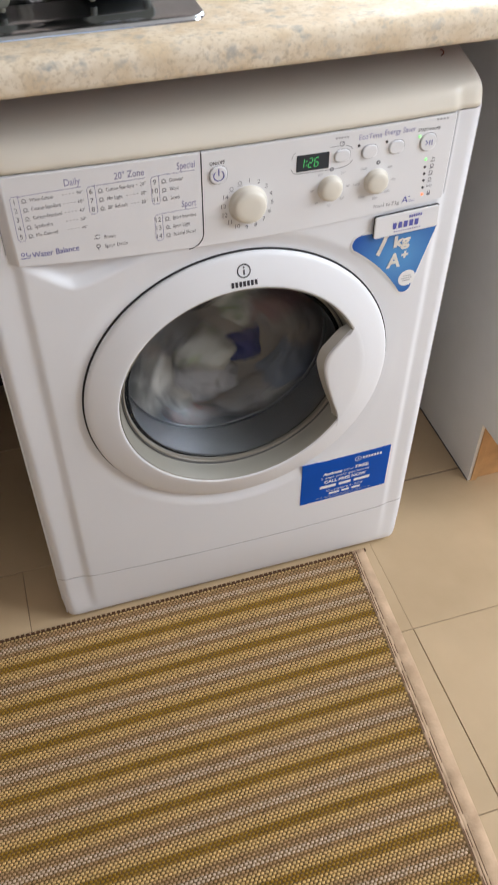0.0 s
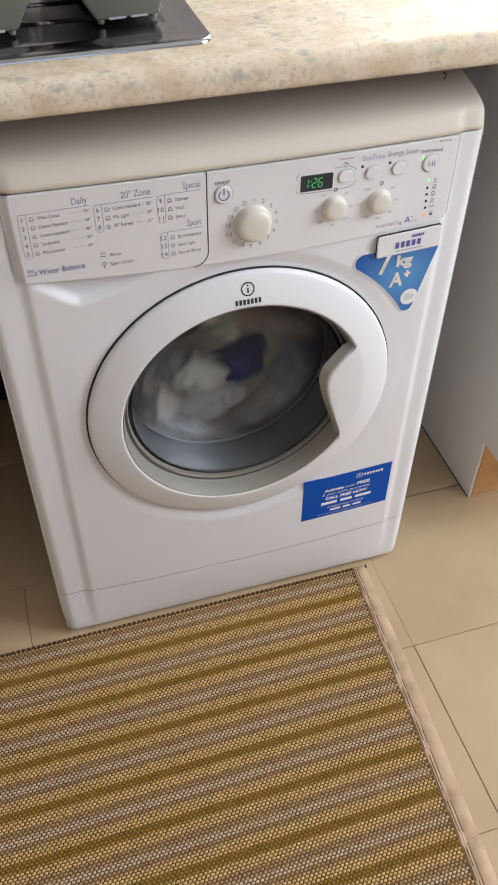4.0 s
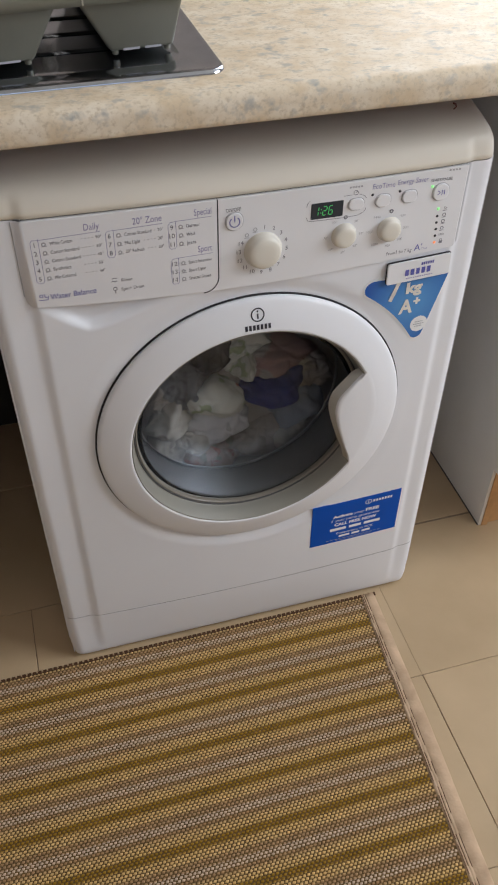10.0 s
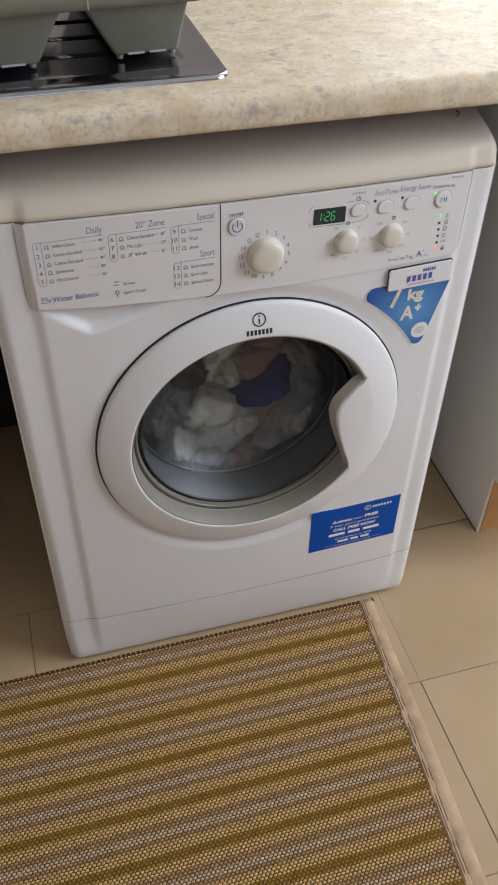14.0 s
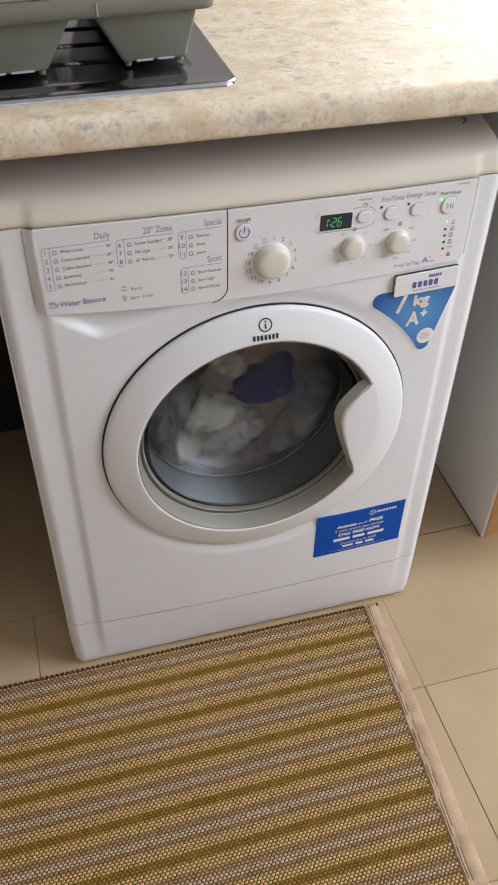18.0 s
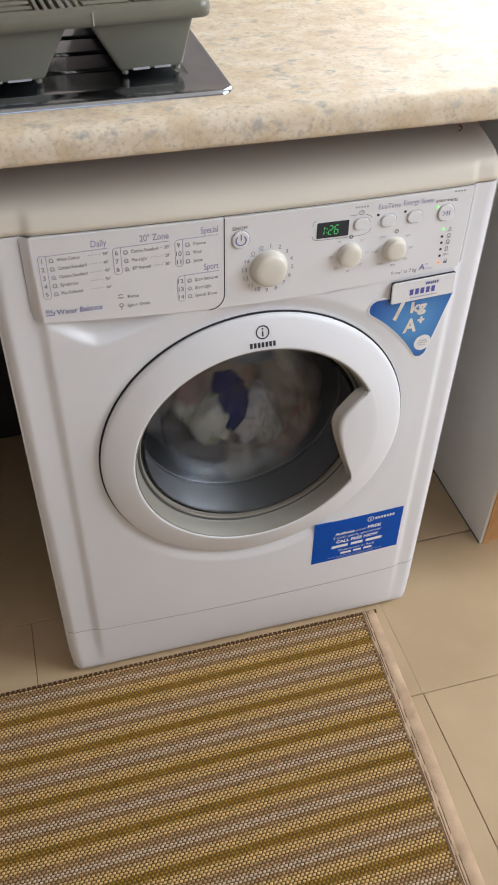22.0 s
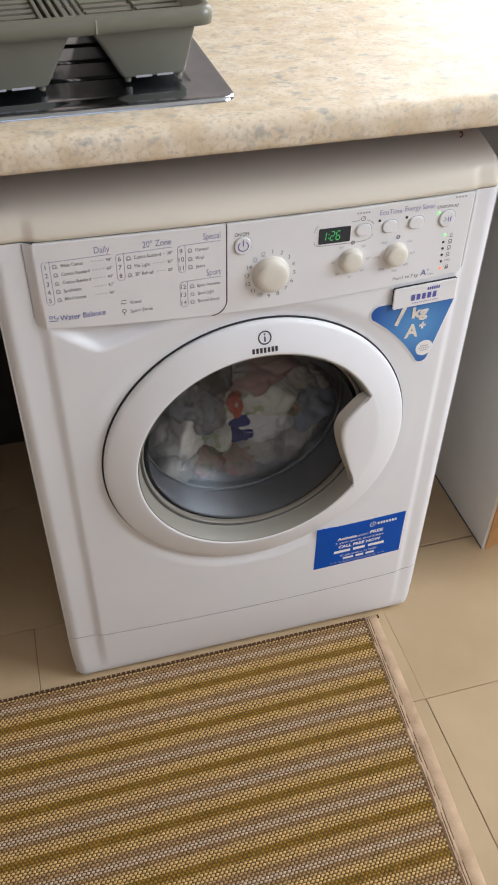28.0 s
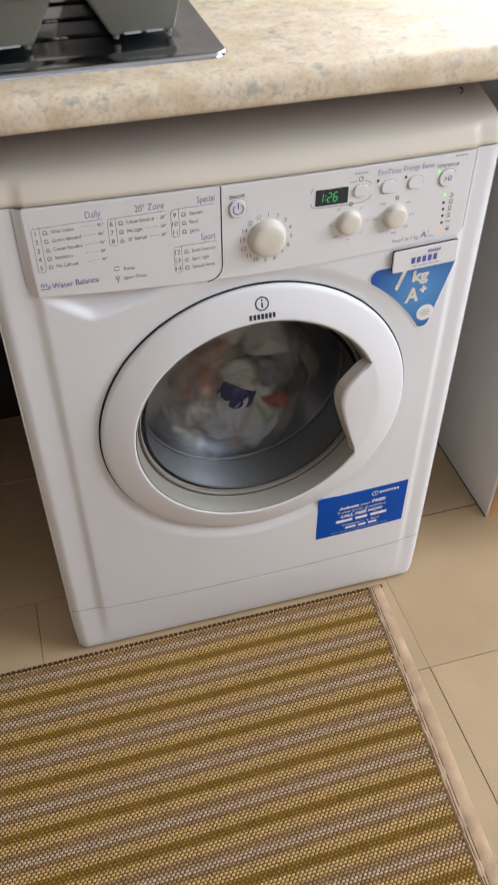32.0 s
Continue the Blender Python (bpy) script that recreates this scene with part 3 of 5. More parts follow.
FACIA_TOP = 0.8000
xs = [-0.2485, -0.2479] + steps(-0.246, DIV - 0.018, 24) + [DIV - 0.018 * (1 - math.sin(radians(90 * k / 8))) - 0.0006 * k / 8 for k in range(1, 9)]
drawer = part("detergent_drawer", curved_plate(lambda x: divider(x, 0.0), lambda x: FACIA_TOP, xs, YF, 0.0075, 0.0010), WHITE_PLASTIC, machine, "white drawer front with a printed programme list")
bm = bmesh.new()
cols = []
for k in range(15):
    x = -0.2475 - 0.0115 * k / 14
    t = min(1.0, max(0.0, (-0.249 - x) / 0.0101))
    y, low = YF - 0.0001 + bow(x) + 0.0055 * smoothstep(0.2485, 0.2590, -x), panel_bottom(-0.249) + 0.010 * (1 - math.sqrt(1 - t * t))
    cols.append([bm.verts.new((x, 0.0105, low)), bm.verts.new((x, y + 0.0008, low)), bm.verts.new((x, y, low + 0.0008)), bm.verts.new((x, y, FACIA_TOP - 0.0008)), bm.verts.new((x, y + 0.0008, FACIA_TOP))])
for p, q in zip(cols, cols[1:]):
    for i in range(4):
        bm.faces.new((p[i], p[i + 1], q[i + 1], q[i]))
part("drawer_side", bm, WHITE_PLASTIC, drawer, "bevelled side of the drawer front", smooth=True)
part("seam", box(-0.2602, -0.2595, 0.0056, 0.009, 0.708, 0.7985), PRINT_LIGHT, machine)
xs = [DIV - 0.0165 + 0.0171 * k / 6 for k in range(7)] + [DIV + 0.0007] + steps(DIV + 0.004, 0.2590, 40) + [0.2600]
controls = part("control_panel", curved_plate(panel_bottom, lambda x: FACIA_TOP if x > DIV + 0.00065 else divider(x, -0.0013), xs, YF, 0.0075, 0.0007), WHITE_PLASTIC, machine, "white control panel with knobs, buttons and lamps")
bm = bmesh.new()
line = [(DIV, FACIA_TOP - 0.0002), (DIV, 0.76)] + [(DIV - 0.018 * (1 - math.sin(radians(90 * k / 8))), divider(DIV - 0.018 * (1 - math.sin(radians(90 * k / 8))), -0.0004)) for k in range(8, -1, -1)]
line_strip(bm, line, 0.0012, 0.0)
for v in bm.verts:
    v.co.y = bow(v.co.x) + YF - 0.0001
part("seam", bm, PRINT_DARK, machine, "dark joint beside the drawer")

YP = YF - 0.0003


def printed(bm, mat, parent, name="printed_line"):
    return part(name, bm, mat, parent)


def list_block(x, numbers, z0, words, end_x, end_z, temps, title, title_x, title_w, title_z):
    """One programme list: its title, its number box, its words and its temperatures."""
    lettering(title, title_x, title_z, 0.0078, PRINT_LILAC, drawer, YP, width=title_w, name="list_title")
    zt, zb = z0 + 0.007, z0 - 0.0103 * (len(numbers) - 1) - 0.0055
    bm = bmesh.new()
    line_strip(bm, [(end_x, title_z - 0.0032), (x + 0.004, title_z - 0.0032 - 0.0004), (x - 0.002, zt - 0.001), (x - 0.004, zt - 0.004), (x - 0.004, zb + 0.003), (x - 0.002, zb), (x + 0.003, zb), (x + 0.0047, zb + 0.003), (x + 0.0047, zt)], 0.00055, YP)
    printed(bm, PRINT_LILAC, drawer)
    for i, n in enumerate(numbers):
        z = z0 - 0.0103 * i
        lettering(str(n), x, z - 0.0027, 0.0055, PRINT_GREY, drawer, YP, align="CENTER", name="number")
        bm = ring_shape(x + 0.010, z - 0.0005, 0.0014, 0.0027, YP, (5, 8, 6, 4, 7)[n % 5])
        line_strip(bm, [(x + 0.0075, z - 0.003), (x + 0.0135, z - 0.0027)], 0.0007, YP)
        printed(bm, PRINT_LIGHT, drawer, "icon")
        word, width = words[i]
        lettering(word, x + 0.0162, z - 0.0024, 0.0041, PRINT_GREY, drawer, YP, width=width, name="programme_name")
        if temps:
            lettering(temps[i], end_x - 0.0058, z - 0.002, 0.0036, PRINT_GREY, drawer, YP, width=0.0062, name="temperature")
            bm = bmesh.new()
            for k in range(4):
                xx = end_x - 0.0215 + 0.0038 * k
                if xx > x + 0.018 + width:
                    line_strip(bm, [(xx, z - 0.0002), (xx + 0.0014, z - 0.0002)], 0.0007, YP)
            if bm.faces:
                printed(bm, PRINT_LIGHT, drawer, "dots")
            else:
                bm.free()


list_block(-0.236, (1, 2, 3, 4, 5), 0.7762, (("White Cotton", 0.0245), ("Cotton Standard", 0.031), ("Cotton Standard", 0.031), ("Synthetics", 0.0195), ("Mix Colored", 0.0235)),
           -0.164, 0.729, ("90°", "60°", "40°", "50°", "40°"), "Daily", -0.1815, 0.0168, 0.785)
list_block(-0.155, (6, 7, 8), 0.7745, (("Cotton Standard", 0.030), ("Mix Light", 0.017), ("20° Refresh", 0.021)), -0.096, 0.754, ("20°", "20°", "20°"), "20° Zone", -0.1285, 0.032, 0.784)
list_block(-0.086, (9, 10, 11), 0.7742, (("Outwear", 0.0155), ("Wool", 0.0095), ("Jeans", 0.0105)), -0.041, 0.753, None, "Special", -0.0605, 0.0195, 0.7845)
list_block(-0.085, (12, 13, 14), 0.7290, (("Sport Intensive", 0.027), ("Sport Light", 0.0195), ("Special Shoes", 0.026)), -0.0405, 0.708, None, "Sport", -0.0575, 0.0165, 0.7395)
lettering("Rinse", -0.147, 0.7165, 0.0042, PRINT_GREY, drawer, YP, width=0.0125, name="programme_name")
lettering("Spin+ Drain", -0.148, 0.7050, 0.0042, PRINT_GREY, drawer, YP, width=0.026, name="programme_name")
lettering("Water Balance", -0.2285, 0.7075, 0.0070, PRINT_BLUE, drawer, YP, width=0.052, name="feature_name")
bm = ring_shape(-0.2385, 0.7135, 0.0014, 0.0022, YP, 12)
line_strip(bm, [(-0.2415, 0.7085), (-0.2315, 0.7080), (-0.2305, 0.7125)], 0.0009, YP)
line_strip(bm, [(-0.2345, 0.7155), (-0.2345, 0.7115), (-0.2315, 0.7105)], 0.0009, YP)
printed(bm, PRINT_BLUE, drawer, "icon")
bm = ring_shape(-0.155, 0.7085, 0.0016, 0.0025, YP, 12)
line_strip(bm, [(-0.155, 0.706), (-0.155, 0.7025)], 0.0009, YP)
printed(bm, PRINT_GREY, drawer, "icon")
bm = bmesh.new()
line_strip(bm, [(-0.1585, 0.7180), (-0.1565, 0.7188), (-0.1545, 0.7175), (-0.152, 0.7185)], 0.0009, YP)
line_strip(bm, [(-0.1575, 0.7215), (-0.1545, 0.7225), (-0.1520, 0.7215)], 0.0009, YP)
printed(bm, PRINT_GREY, drawer, "icon")


def knob(name, cx, cz, r, height, label):
    bm = bmesh.new()
    lathe(bm, cx, cz, [(r * 1.06, YF + 0.001), (r * 1.06, YF - 0.0012), (r * 1.0, YF - 0.0016), (r * 0.965, YF - height * 0.55), (r * 0.90, YF - height * 0.85), (r * 0.78, YF - height * 0.98), (r * 0.5, YF - height * 1.02), (0, YF - height * 1.03)], steps=40)
    return part(name, bm, KNOB_PLASTIC, controls, label, smooth=True)


KX, KZ = 0.0190, 0.7305
knob("programme_knob", KX, KZ, 0.0215, 0.0110, "large round cream programme knob")
for x, name in ((0.1178, "temperature_knob"), (0.1752, "spin_knob")):
    knob(name, x, 0.7348, 0.0146, 0.0085, "small round cream knob")
for i, word in enumerate(("1", "2", "3", "4", "5", "6", "7", "8", "9", "10", "11", "12", "13", "14")):
    a = radians(3 + 22.5 * i)
    lettering(word, KX + 0.0288 * math.sin(a), KZ + 0.0288 * math.cos(a) - 0.0026, 0.0052, PRINT_GREY, controls, YP, align="CENTER", name="number")
for i in (14, 15):
    a = radians(3 + 22.5 * i)
    bm = ring_shape(KX + 0.0288 * math.sin(a), KZ + 0.0288 * math.cos(a), 0.0016, 0.0025, YP, 12)
    line_strip(bm, [(KX + 0.0288 * math.sin(a) - 0.003, KZ + 0.0288 * math.cos(a) - 0.0033), (KX + 0.0288 * math.sin(a) + 0.003, KZ + 0.0288 * math.cos(a) - 0.0033)], 0.0007, YP)
    printed(bm, PRINT_LIGHT, controls, "icon")
for cx, marks in ((0.1178, (("90°", -36), ("20°", 42), ("30°", 92), ("40°", 135), ("50°", 178), ("60°", 222), ("70°", 268))),
                  (0.1752, (("1400", -44), ("400", 46), ("500", 92), ("600", 134), ("800", 177), ("1000", 222), ("1200", 268)))):
    for word, a in marks:
        rr = 0.0222 + (0.002 if len(word) > 3 else 0)
        lettering(word, cx + rr * math.sin(radians(a)), 0.7348 + rr * math.cos(radians(a)) - 0.0016, 0.0031, PRINT_LIGHT, controls, YP, align="CENTER", name="mark")
    bm = ring_shape(cx + 0.0005, 0.7575, 0.0012, 0.0026, YP, 10)
    printed(bm, PRINT_GREY, controls, "icon")


def push_button(cx, cz, w, h, label, name="button"):
    b = part(name, slab(bmesh.new(), rounded(cx - w / 2, cx + w / 2, cz - h / 2, cz + h / 2, min(w, h) * 0.46, 6), YF - 0.0022, YF + 0.001, bevel=0.0012), WHITE_PLASTIC, controls, label)
    bm = bmesh.new()
    o1 = rounded(cx - w / 2 - 0.0006, cx + w / 2 + 0.0006, cz - h / 2 - 0.0006, cz + h / 2 + 0.0006, min(w, h) * 0.46 + 0.0005, 6)
    line_strip(bm, o1 + o1[:1], 0.0006, YF - 0.0002)
    part("button_gap", bm, PRINT_LIGHT, controls)
    return b


power = push_button(-0.0150, 0.7712, 0.0195, 0.0205, "round power button")
bm = bmesh.new()
line_strip(bm, [(-0.015 + 0.0058 * math.sin(radians(a)), 0.7712 + 0.0058 * math.cos(radians(a))) for a in range(35, 326, 15)], 0.0011, YF - 0.0025)
line_strip(bm, [(-0.015, 0.779), (-0.015, 0.7715)], 0.0012, YF - 0.0025)
printed(bm, PRINT_BLUE, power, "power_mark")
lettering("ON/OFF", -0.0245, 0.7830, 0.0044, PRINT_DARK, controls, YP, width=0.0172, name="button_name")
push_button(0.1296, 0.7725, 0.0188, 0.0138, "small oval delay button")
push_button(0.1630, 0.7728, 0.0188, 0.0150, "oval white button")
push_button(0.1962, 0.7738, 0.0188, 0.0150, "oval white button")
start = push_button(0.2362, 0.7745, 0.0205, 0.0205, "round start button")
bm = bmesh.new()
line_strip(bm, [(0.2315, 0.7772), (0.2345, 0.7745), (0.2315, 0.7718)], 0.0009, YF - 0.0025)
line_strip(bm, [(0.2370, 0.7775), (0.2370, 0.7715)], 0.0010, YF - 0.0025)
line_strip(bm, [(0.2400, 0.7775), (0.2400, 0.7715)], 0.0010, YF - 0.0025)
printed(bm, PRINT_BLUE, start, "start_mark")
lettering("EcoTime", 0.1485, 0.7880, 0.0063, PRINT_LILAC, controls, YP, width=0.0275, name="button_name")
lettering("Energy Saver", 0.1795, 0.7895, 0.0063, PRINT_LILAC, controls, YP, width=0.0385, name="button_name")
lettering("START/PAUSE", 0.2212, 0.7880, 0.0036, PRINT_DARK, controls, YP, width=0.0278, name="button_name")
bars(0.1200, 0.1370, 0.7925, 0.0022, PRINT_LIGHT, controls, YP, 5)
bars(0.2430, 0.2590, 0.7990, 0.0022, PRINT_LIGHT, controls, YP, 4)
bm = ring_shape(0.1283, 0.7866, 0.0023, 0.0031, YP, 16)
line_strip(bm, [(0.1283, 0.7866), (0.1300, 0.7885)], 0.0008, YP)
printed(bm, PRINT_GREY, controls, "clock_mark")
bm = bmesh.new()
line_strip(bm, [(0.0735, 0.7835), (0.0705, 0.7805), (0.0695, 0.7760)], 0.0006, YP)
line_strip(bm, [(0.0695, 0.7640), (0.0715, 0.7595), (0.0760, 0.7580), (0.1180, 0.7575), (0.1330, 0.7585), (0.1400, 0.7615), (0.1425, 0.7660)], 0.0006, YP)
line_strip(bm, [(0.1140, 0.7840), (0.1240, 0.7845)], 0.0006, YP)
line_strip(bm, [(0.1330, 0.7845), (0.1395, 0.7815), (0.1420, 0.7785)], 0.0006, YP)
printed(bm, PRINT_GREY, controls)
display = part("display", slab(bmesh.new(), rounded(0.0752, 0.1140, 0.7600, 0.7795, 0.0012, 3), YF - 0.0006, YF + 0.001, bevel=0.0004), DISPLAY_GLASS, controls, "dark display window with green digits")


def segments(text, x, z, h, w, slant):
    """Lit seven-segment digits."""
    shape = {"1": "bc", "2": "abged", "6": "afgedc"}
    y, t = YF - 0.0010, 0.0011
    at = {"a": ((0, 1), (1, 1)), "b": ((1, 1), (1, 0.5)), "c": ((1, 0.5), (1, 0)), "d": ((0, 0), (1, 0)), "e": ((0, 0.5), (0, 0)), "f": ((0, 1), (0, 0.5)), "g": ((0, 0.5), (1, 0.5))}
    for ch in text:
        if ch == ":":
            for zz in (0.28, 0.7):
                part("colon_dot", flat_shape(disc(x + 0.0005 + slant * zz * h, z + zz * h, 0.0007, 8), y), GREEN_GLOW, display)
            x += 0.0028
            continue
        bm = bmesh.new()
        for s in shape[ch]:
            (u0, v0), (u1, v1) = at[s]
            p0 = (x + u0 * w + slant * v0 * h, z + v0 * h)
            p1 = (x + u1 * w + slant * v1 * h, z + v1 * h)
            d = 0.12
            line_strip(bm, [(p0[0] + (p1[0] - p0[0]) * d, p0[1] + (p1[1] - p0[1]) * d), (p1[0] - (p1[0] - p0[0]) * d, p1[1] - (p1[1] - p0[1]) * d)], t, y)
        part("digit", bm, GREEN_GLOW, display)
        x += w + 0.0026


segments("1:26", 0.0788, 0.7645, 0.0106, 0.0045, 0.1)
for x, z in ((0.1492, 0.7812), (0.1832, 0.7815), (0.2372, 0.7430), (0.2378, 0.7345), (0.2384, 0.7258), (0.2388, 0.7168)):
    part("lamp", lathe(bmesh.new(), x, z, [(0.0017, YF + 0.0005), (0.0017, YF - 0.0003), (0.0008, YF - 0.0006), (0, YF - 0.0007)], 12), PRINT_DARK, controls, "unlit dark lamp")
for x, z, m, lab in ((0.2242, 0.7822, GREEN_LED, "lit green lamp"), (0.2370, 0.7525, GREEN_LED, "lit green lamp"), (0.2394, 0.7078, ORANGE_LED, "lit orange lamp")):
    part("lamp", lathe(bmesh.new(), x, z, [(0.0018, YF + 0.0005), (0.0018, YF - 0.0003), (0.0009, YF - 0.0008), (0, YF - 0.0009)], 12), m, controls, lab)
for i, z in enumerate((0.7528, 0.7440, 0.7355, 0.7265)):
    bm = ring_shape(0.2462, z, 0.0016, 0.0026, YP, (3, 8, 12, 5)[i])
    line_strip(bm, [(0.2435, z - 0.0034), (0.2490, z - 0.0030)], 0.0008, YP)
    printed(bm, PRINT_GREY, controls, "icon")
lettering("END", 0.2437, 0.7165, 0.0030, PRINT_GREY, controls, YP, width=0.0068, name="mark")
bm = flat_shape(rounded(0.2455, 0.2500, 0.7055, 0.7090, 0.0006, 2), YP)
line_strip(bm, [(0.2463, 0.709), (0.2463, 0.7108), (0.2478, 0.7118), (0.2492, 0.7108), (0.2492, 0.709)], 0.0007, YP)
printed(bm, PRINT_GREY, controls, "lock_mark")
lettering("From", 0.1765, 0.6990, 0.0040, PRINT_GREY, controls, YP, width=0.0115, name="capacity")
lettering("1 to 7 kg", 0.1892, 0.6994, 0.0050, PRINT_GREY, controls, YP, width=0.0205, name="capacity")
lettering("A", 0.2130, 0.7000, 0.0085, PRINT_BLUE, controls, YP, width=0.0082, name="energy_class")
lettering("+", 0.2212, 0.7055, 0.0040, PRINT_BLUE, controls, YP, name="energy_class")
lettering("Class", 0.2222, 0.7003, 0.0028, PRINT_LILAC, controls, YP, width=0.0085, name="energy_class")



def lay_on_panel(ob):
    """Lays the flat layout of the panel and all that sits on it onto the bowed facia."""
    for kid in ob.children:
        if kid.name.split(".")[0] not in ("drawer_side",):
            co = np.empty(len(kid.data.vertices) * 3)
            kid.data.vertices.foreach_get("co", co)
            co = co.reshape(-1, 3)
            u = co[:, 0] / 0.25
            co[:, 0] += -0.0081 - 0.0027 * u + 0.0022 * u * u
            co[:, 2] += 0.0009 + 0.0007 * u - 0.0047 * u * u
            co[:, 1] += 0.005 - 0.0085 * (1 - (co[:, 0] / 0.2975) ** 2)
            kid.data.vertices.foreach_set("co", co.ravel())
            kid.data.update()
        lay_on_panel(kid)


lay_on_panel(drawer)
lay_on_panel(controls)

# stickers on the front
BX0, BX1, BZ0, BZ1 = 0.1020, 0.2525, 0.1690, 0.2622
sticker = part("blue_sticker", curved_plate(lambda x: BZ0, lambda x: BZ1, steps(BX0, BX1, 16), -0.0006, 0.001, 0.0001), BLUE_STICKER, machine, "blue sticker with white offer text")
YS = -0.0009
part("brand_mark", ring_shape(0.2005, 0.2515, 0.0045, 0.0056, YS), PRINT_WHITE, sticker)
bars(0.2085, 0.2430, 0.2487, 0.0055, PRINT_WHITE, sticker, YS, 7)
part("brand_mark", flat_shape(rounded(0.1998, 0.2012, 0.2485, 0.2545, 0.0005, 2), YS), PRINT_WHITE, sticker)
lettering("Activate", 0.1415, 0.2290, 0.0064, PRINT_WHITE, sticker, YS, width=0.0335, name="offer_text", bold=0.0004)
lettering("your", 0.1775, 0.2292, 0.0056, PRINT_WHITE, sticker, YS, width=0.0175, name="offer_text")
lettering("FREE", 0.1975, 0.2298, 0.0066, PRINT_WHITE, sticker, YS, width=0.0230, name="offer_text", bold=0.0004)
lettering("5 year parts guarantee", 0.1390, 0.2200, 0.0052, PRINT_WHITE, sticker, YS, width=0.0835, name="offer_text")
lettering("CALL FREE NOW", 0.1450, 0.2090, 0.0066, PRINT_WHITE, sticker, YS, width=0.0730, name="offer_text", bold=0.0004)
for x0, x1 in ((0.1380, 0.1660), (0.1712, 0.1920), (0.1972, 0.2255)):
    bars(x0, x1, 0.1972, 0.0064, PRINT_WHITE, sticker, YS)
lettering("Customers in ROI", 0.1500, 0.1870, 0.0050, PRINT_WHITE, sticker, YS, width=0.0630, name="offer_text")
for x0, x1 in ((0.1550, 0.1735), (0.1775, 0.1910), (0.1950, 0.2100)):
    bars(x0, x1, 0.1788, 0.0050, PRINT_WHITE, sticker, YS)
bars(0.1330, 0.2310, 0.1735, 0.0012, PRINT_LIGHT, sticker, YS, 14)
bars(0.1500, 0.2150, 0.1712, 0.0010, PRINT_LIGHT, sticker, YS, 9)

for ob in sticker.children:
    for v in ob.data.vertices:
        v.co.x = BX0 + (v.co.x - 0.1055) * (BX1 - BX0) / 0.151
        v.co.z = BZ0 + (v.co.z - 0.1675) * (BZ1 - BZ0) / 0.097
        v.co.y += bow(v.co.x)


def soft_triangle(grow):
    """The rounded three-cornered outline of the capacity sticker."""
    corners = [((0.1575, 0.6500), 0.0125), ((0.2560, 0.6560), 0.005), ((0.2272, 0.5715), 0.0100)]
    pts = []
    for i, ((x, z), r) in enumerate(corners):
        (xa, za), (xb, zb) = corners[i - 1][0], corners[(i + 1) % 3][0]
        da, db = Vector((x - xa, z - za)).normalized(), Vector((xb - x, zb - z)).normalized()
        na, nb = Vector((-da.y, da.x)), Vector((-db.y, db.x))
        a0, a1 = math.atan2(na.y, na.x), math.atan2(nb.y, nb.x)
        while a1 > a0:
            a1 -= 2 * math.pi
        for k in range(8):
            a = a0 + (a1 - a0) * k / 7
            pts.append((x + (r + grow) * math.cos(a), z + (r + grow) * math.sin(a)))
    # the side towards the door is hollowed to follow its round
    (xa, za), (xb, zb) = pts[-1], pts[0]
    for k in range(1, 12):
        f = k / 12
        x, z = xa + (xb - xa) * f, za + (zb - za) * f
        d = math.hypot(x - DX, z - DZ)
        e = d + 0.0055 * 4 * f * (1 - f)
        pts.append((DX + (x - DX) * e / d, DZ + (z - DZ) * e / d))
    return pts


def sky_blue():
    m = material("graded_blue_sticker", (0.02, 0.22, 0.62), 0.3, amount=0.03)
    nt = m.node_tree
    tc = nt.nodes["Texture Coordinate"]
    mp = nt.nodes.new("ShaderNodeMapping")
    mp.inputs["Location"].default_value = (-0.215 * 14, 0, -0.62 * 14)
    mp.inputs["Scale"].default_value = (14, 14, 14)
    gr = nt.nodes.new("ShaderNodeTexGradient")
    gr.gradient_type = "SPHERICAL"
    ramp = nt.nodes.new("ShaderNodeValToRGB")
    ramp.color_ramp.elements[0].color, ramp.color_ramp.elements[1].color = (0.004, 0.095, 0.43, 1), (0.08, 0.29, 0.64, 1)
    ramp.color_ramp.elements[1].position = 0.8
    nt.links.new(tc.outputs["Object"], mp.inputs["Vector"])
    nt.links.new(mp.outputs[0], gr.inputs["Vector"])
    nt.links.new(gr.outputs["Color"], ramp.inputs["Fac"])
    nt.links.new(ramp.outputs[0], nt.nodes["Principled BSDF"].inputs["Base Color"])
    return m


badge = part("capacity_sticker", slab(bmesh.new(), soft_triangle(0.0012), -0.0005, 0.002), PRINT_WHITE, machine, "blue three-cornered capacity sticker with silver figures")
part("badge_field", flat_shape(soft_triangle(-0.0008), -0.0008), sky_blue(), badge)
lettering("7", 0.1835, 0.6330, 0.0330, SILVER_PRINT, badge, -0.0012, width=0.0190, name="badge_text", bold=0.0010)
lettering("kg", 0.2085, 0.6405, 0.0150, SILVER_PRINT, badge, -0.0012, width=0.0225, name="badge_text", bold=0.0010)
lettering("A", 0.2020, 0.6105, 0.0200, SILVER_PRINT, badge, -0.0012, width=0.0195, name="badge_text", bold=0.0010)
lettering("+", 0.2215, 0.6200, 0.0125, SILVER_PRINT, badge, -0.0012, width=0.0095, name="badge_text", bold=0.0010)
seal = [(0.2345 + (0.0118 + 0.0007 * (i % 2)) * math.cos(2 * math.pi * i / 48), 0.5890 + (0.0118 + 0.0007 * (i % 2)) * math.sin(2 * math.pi * i / 48)) for i in range(48)]
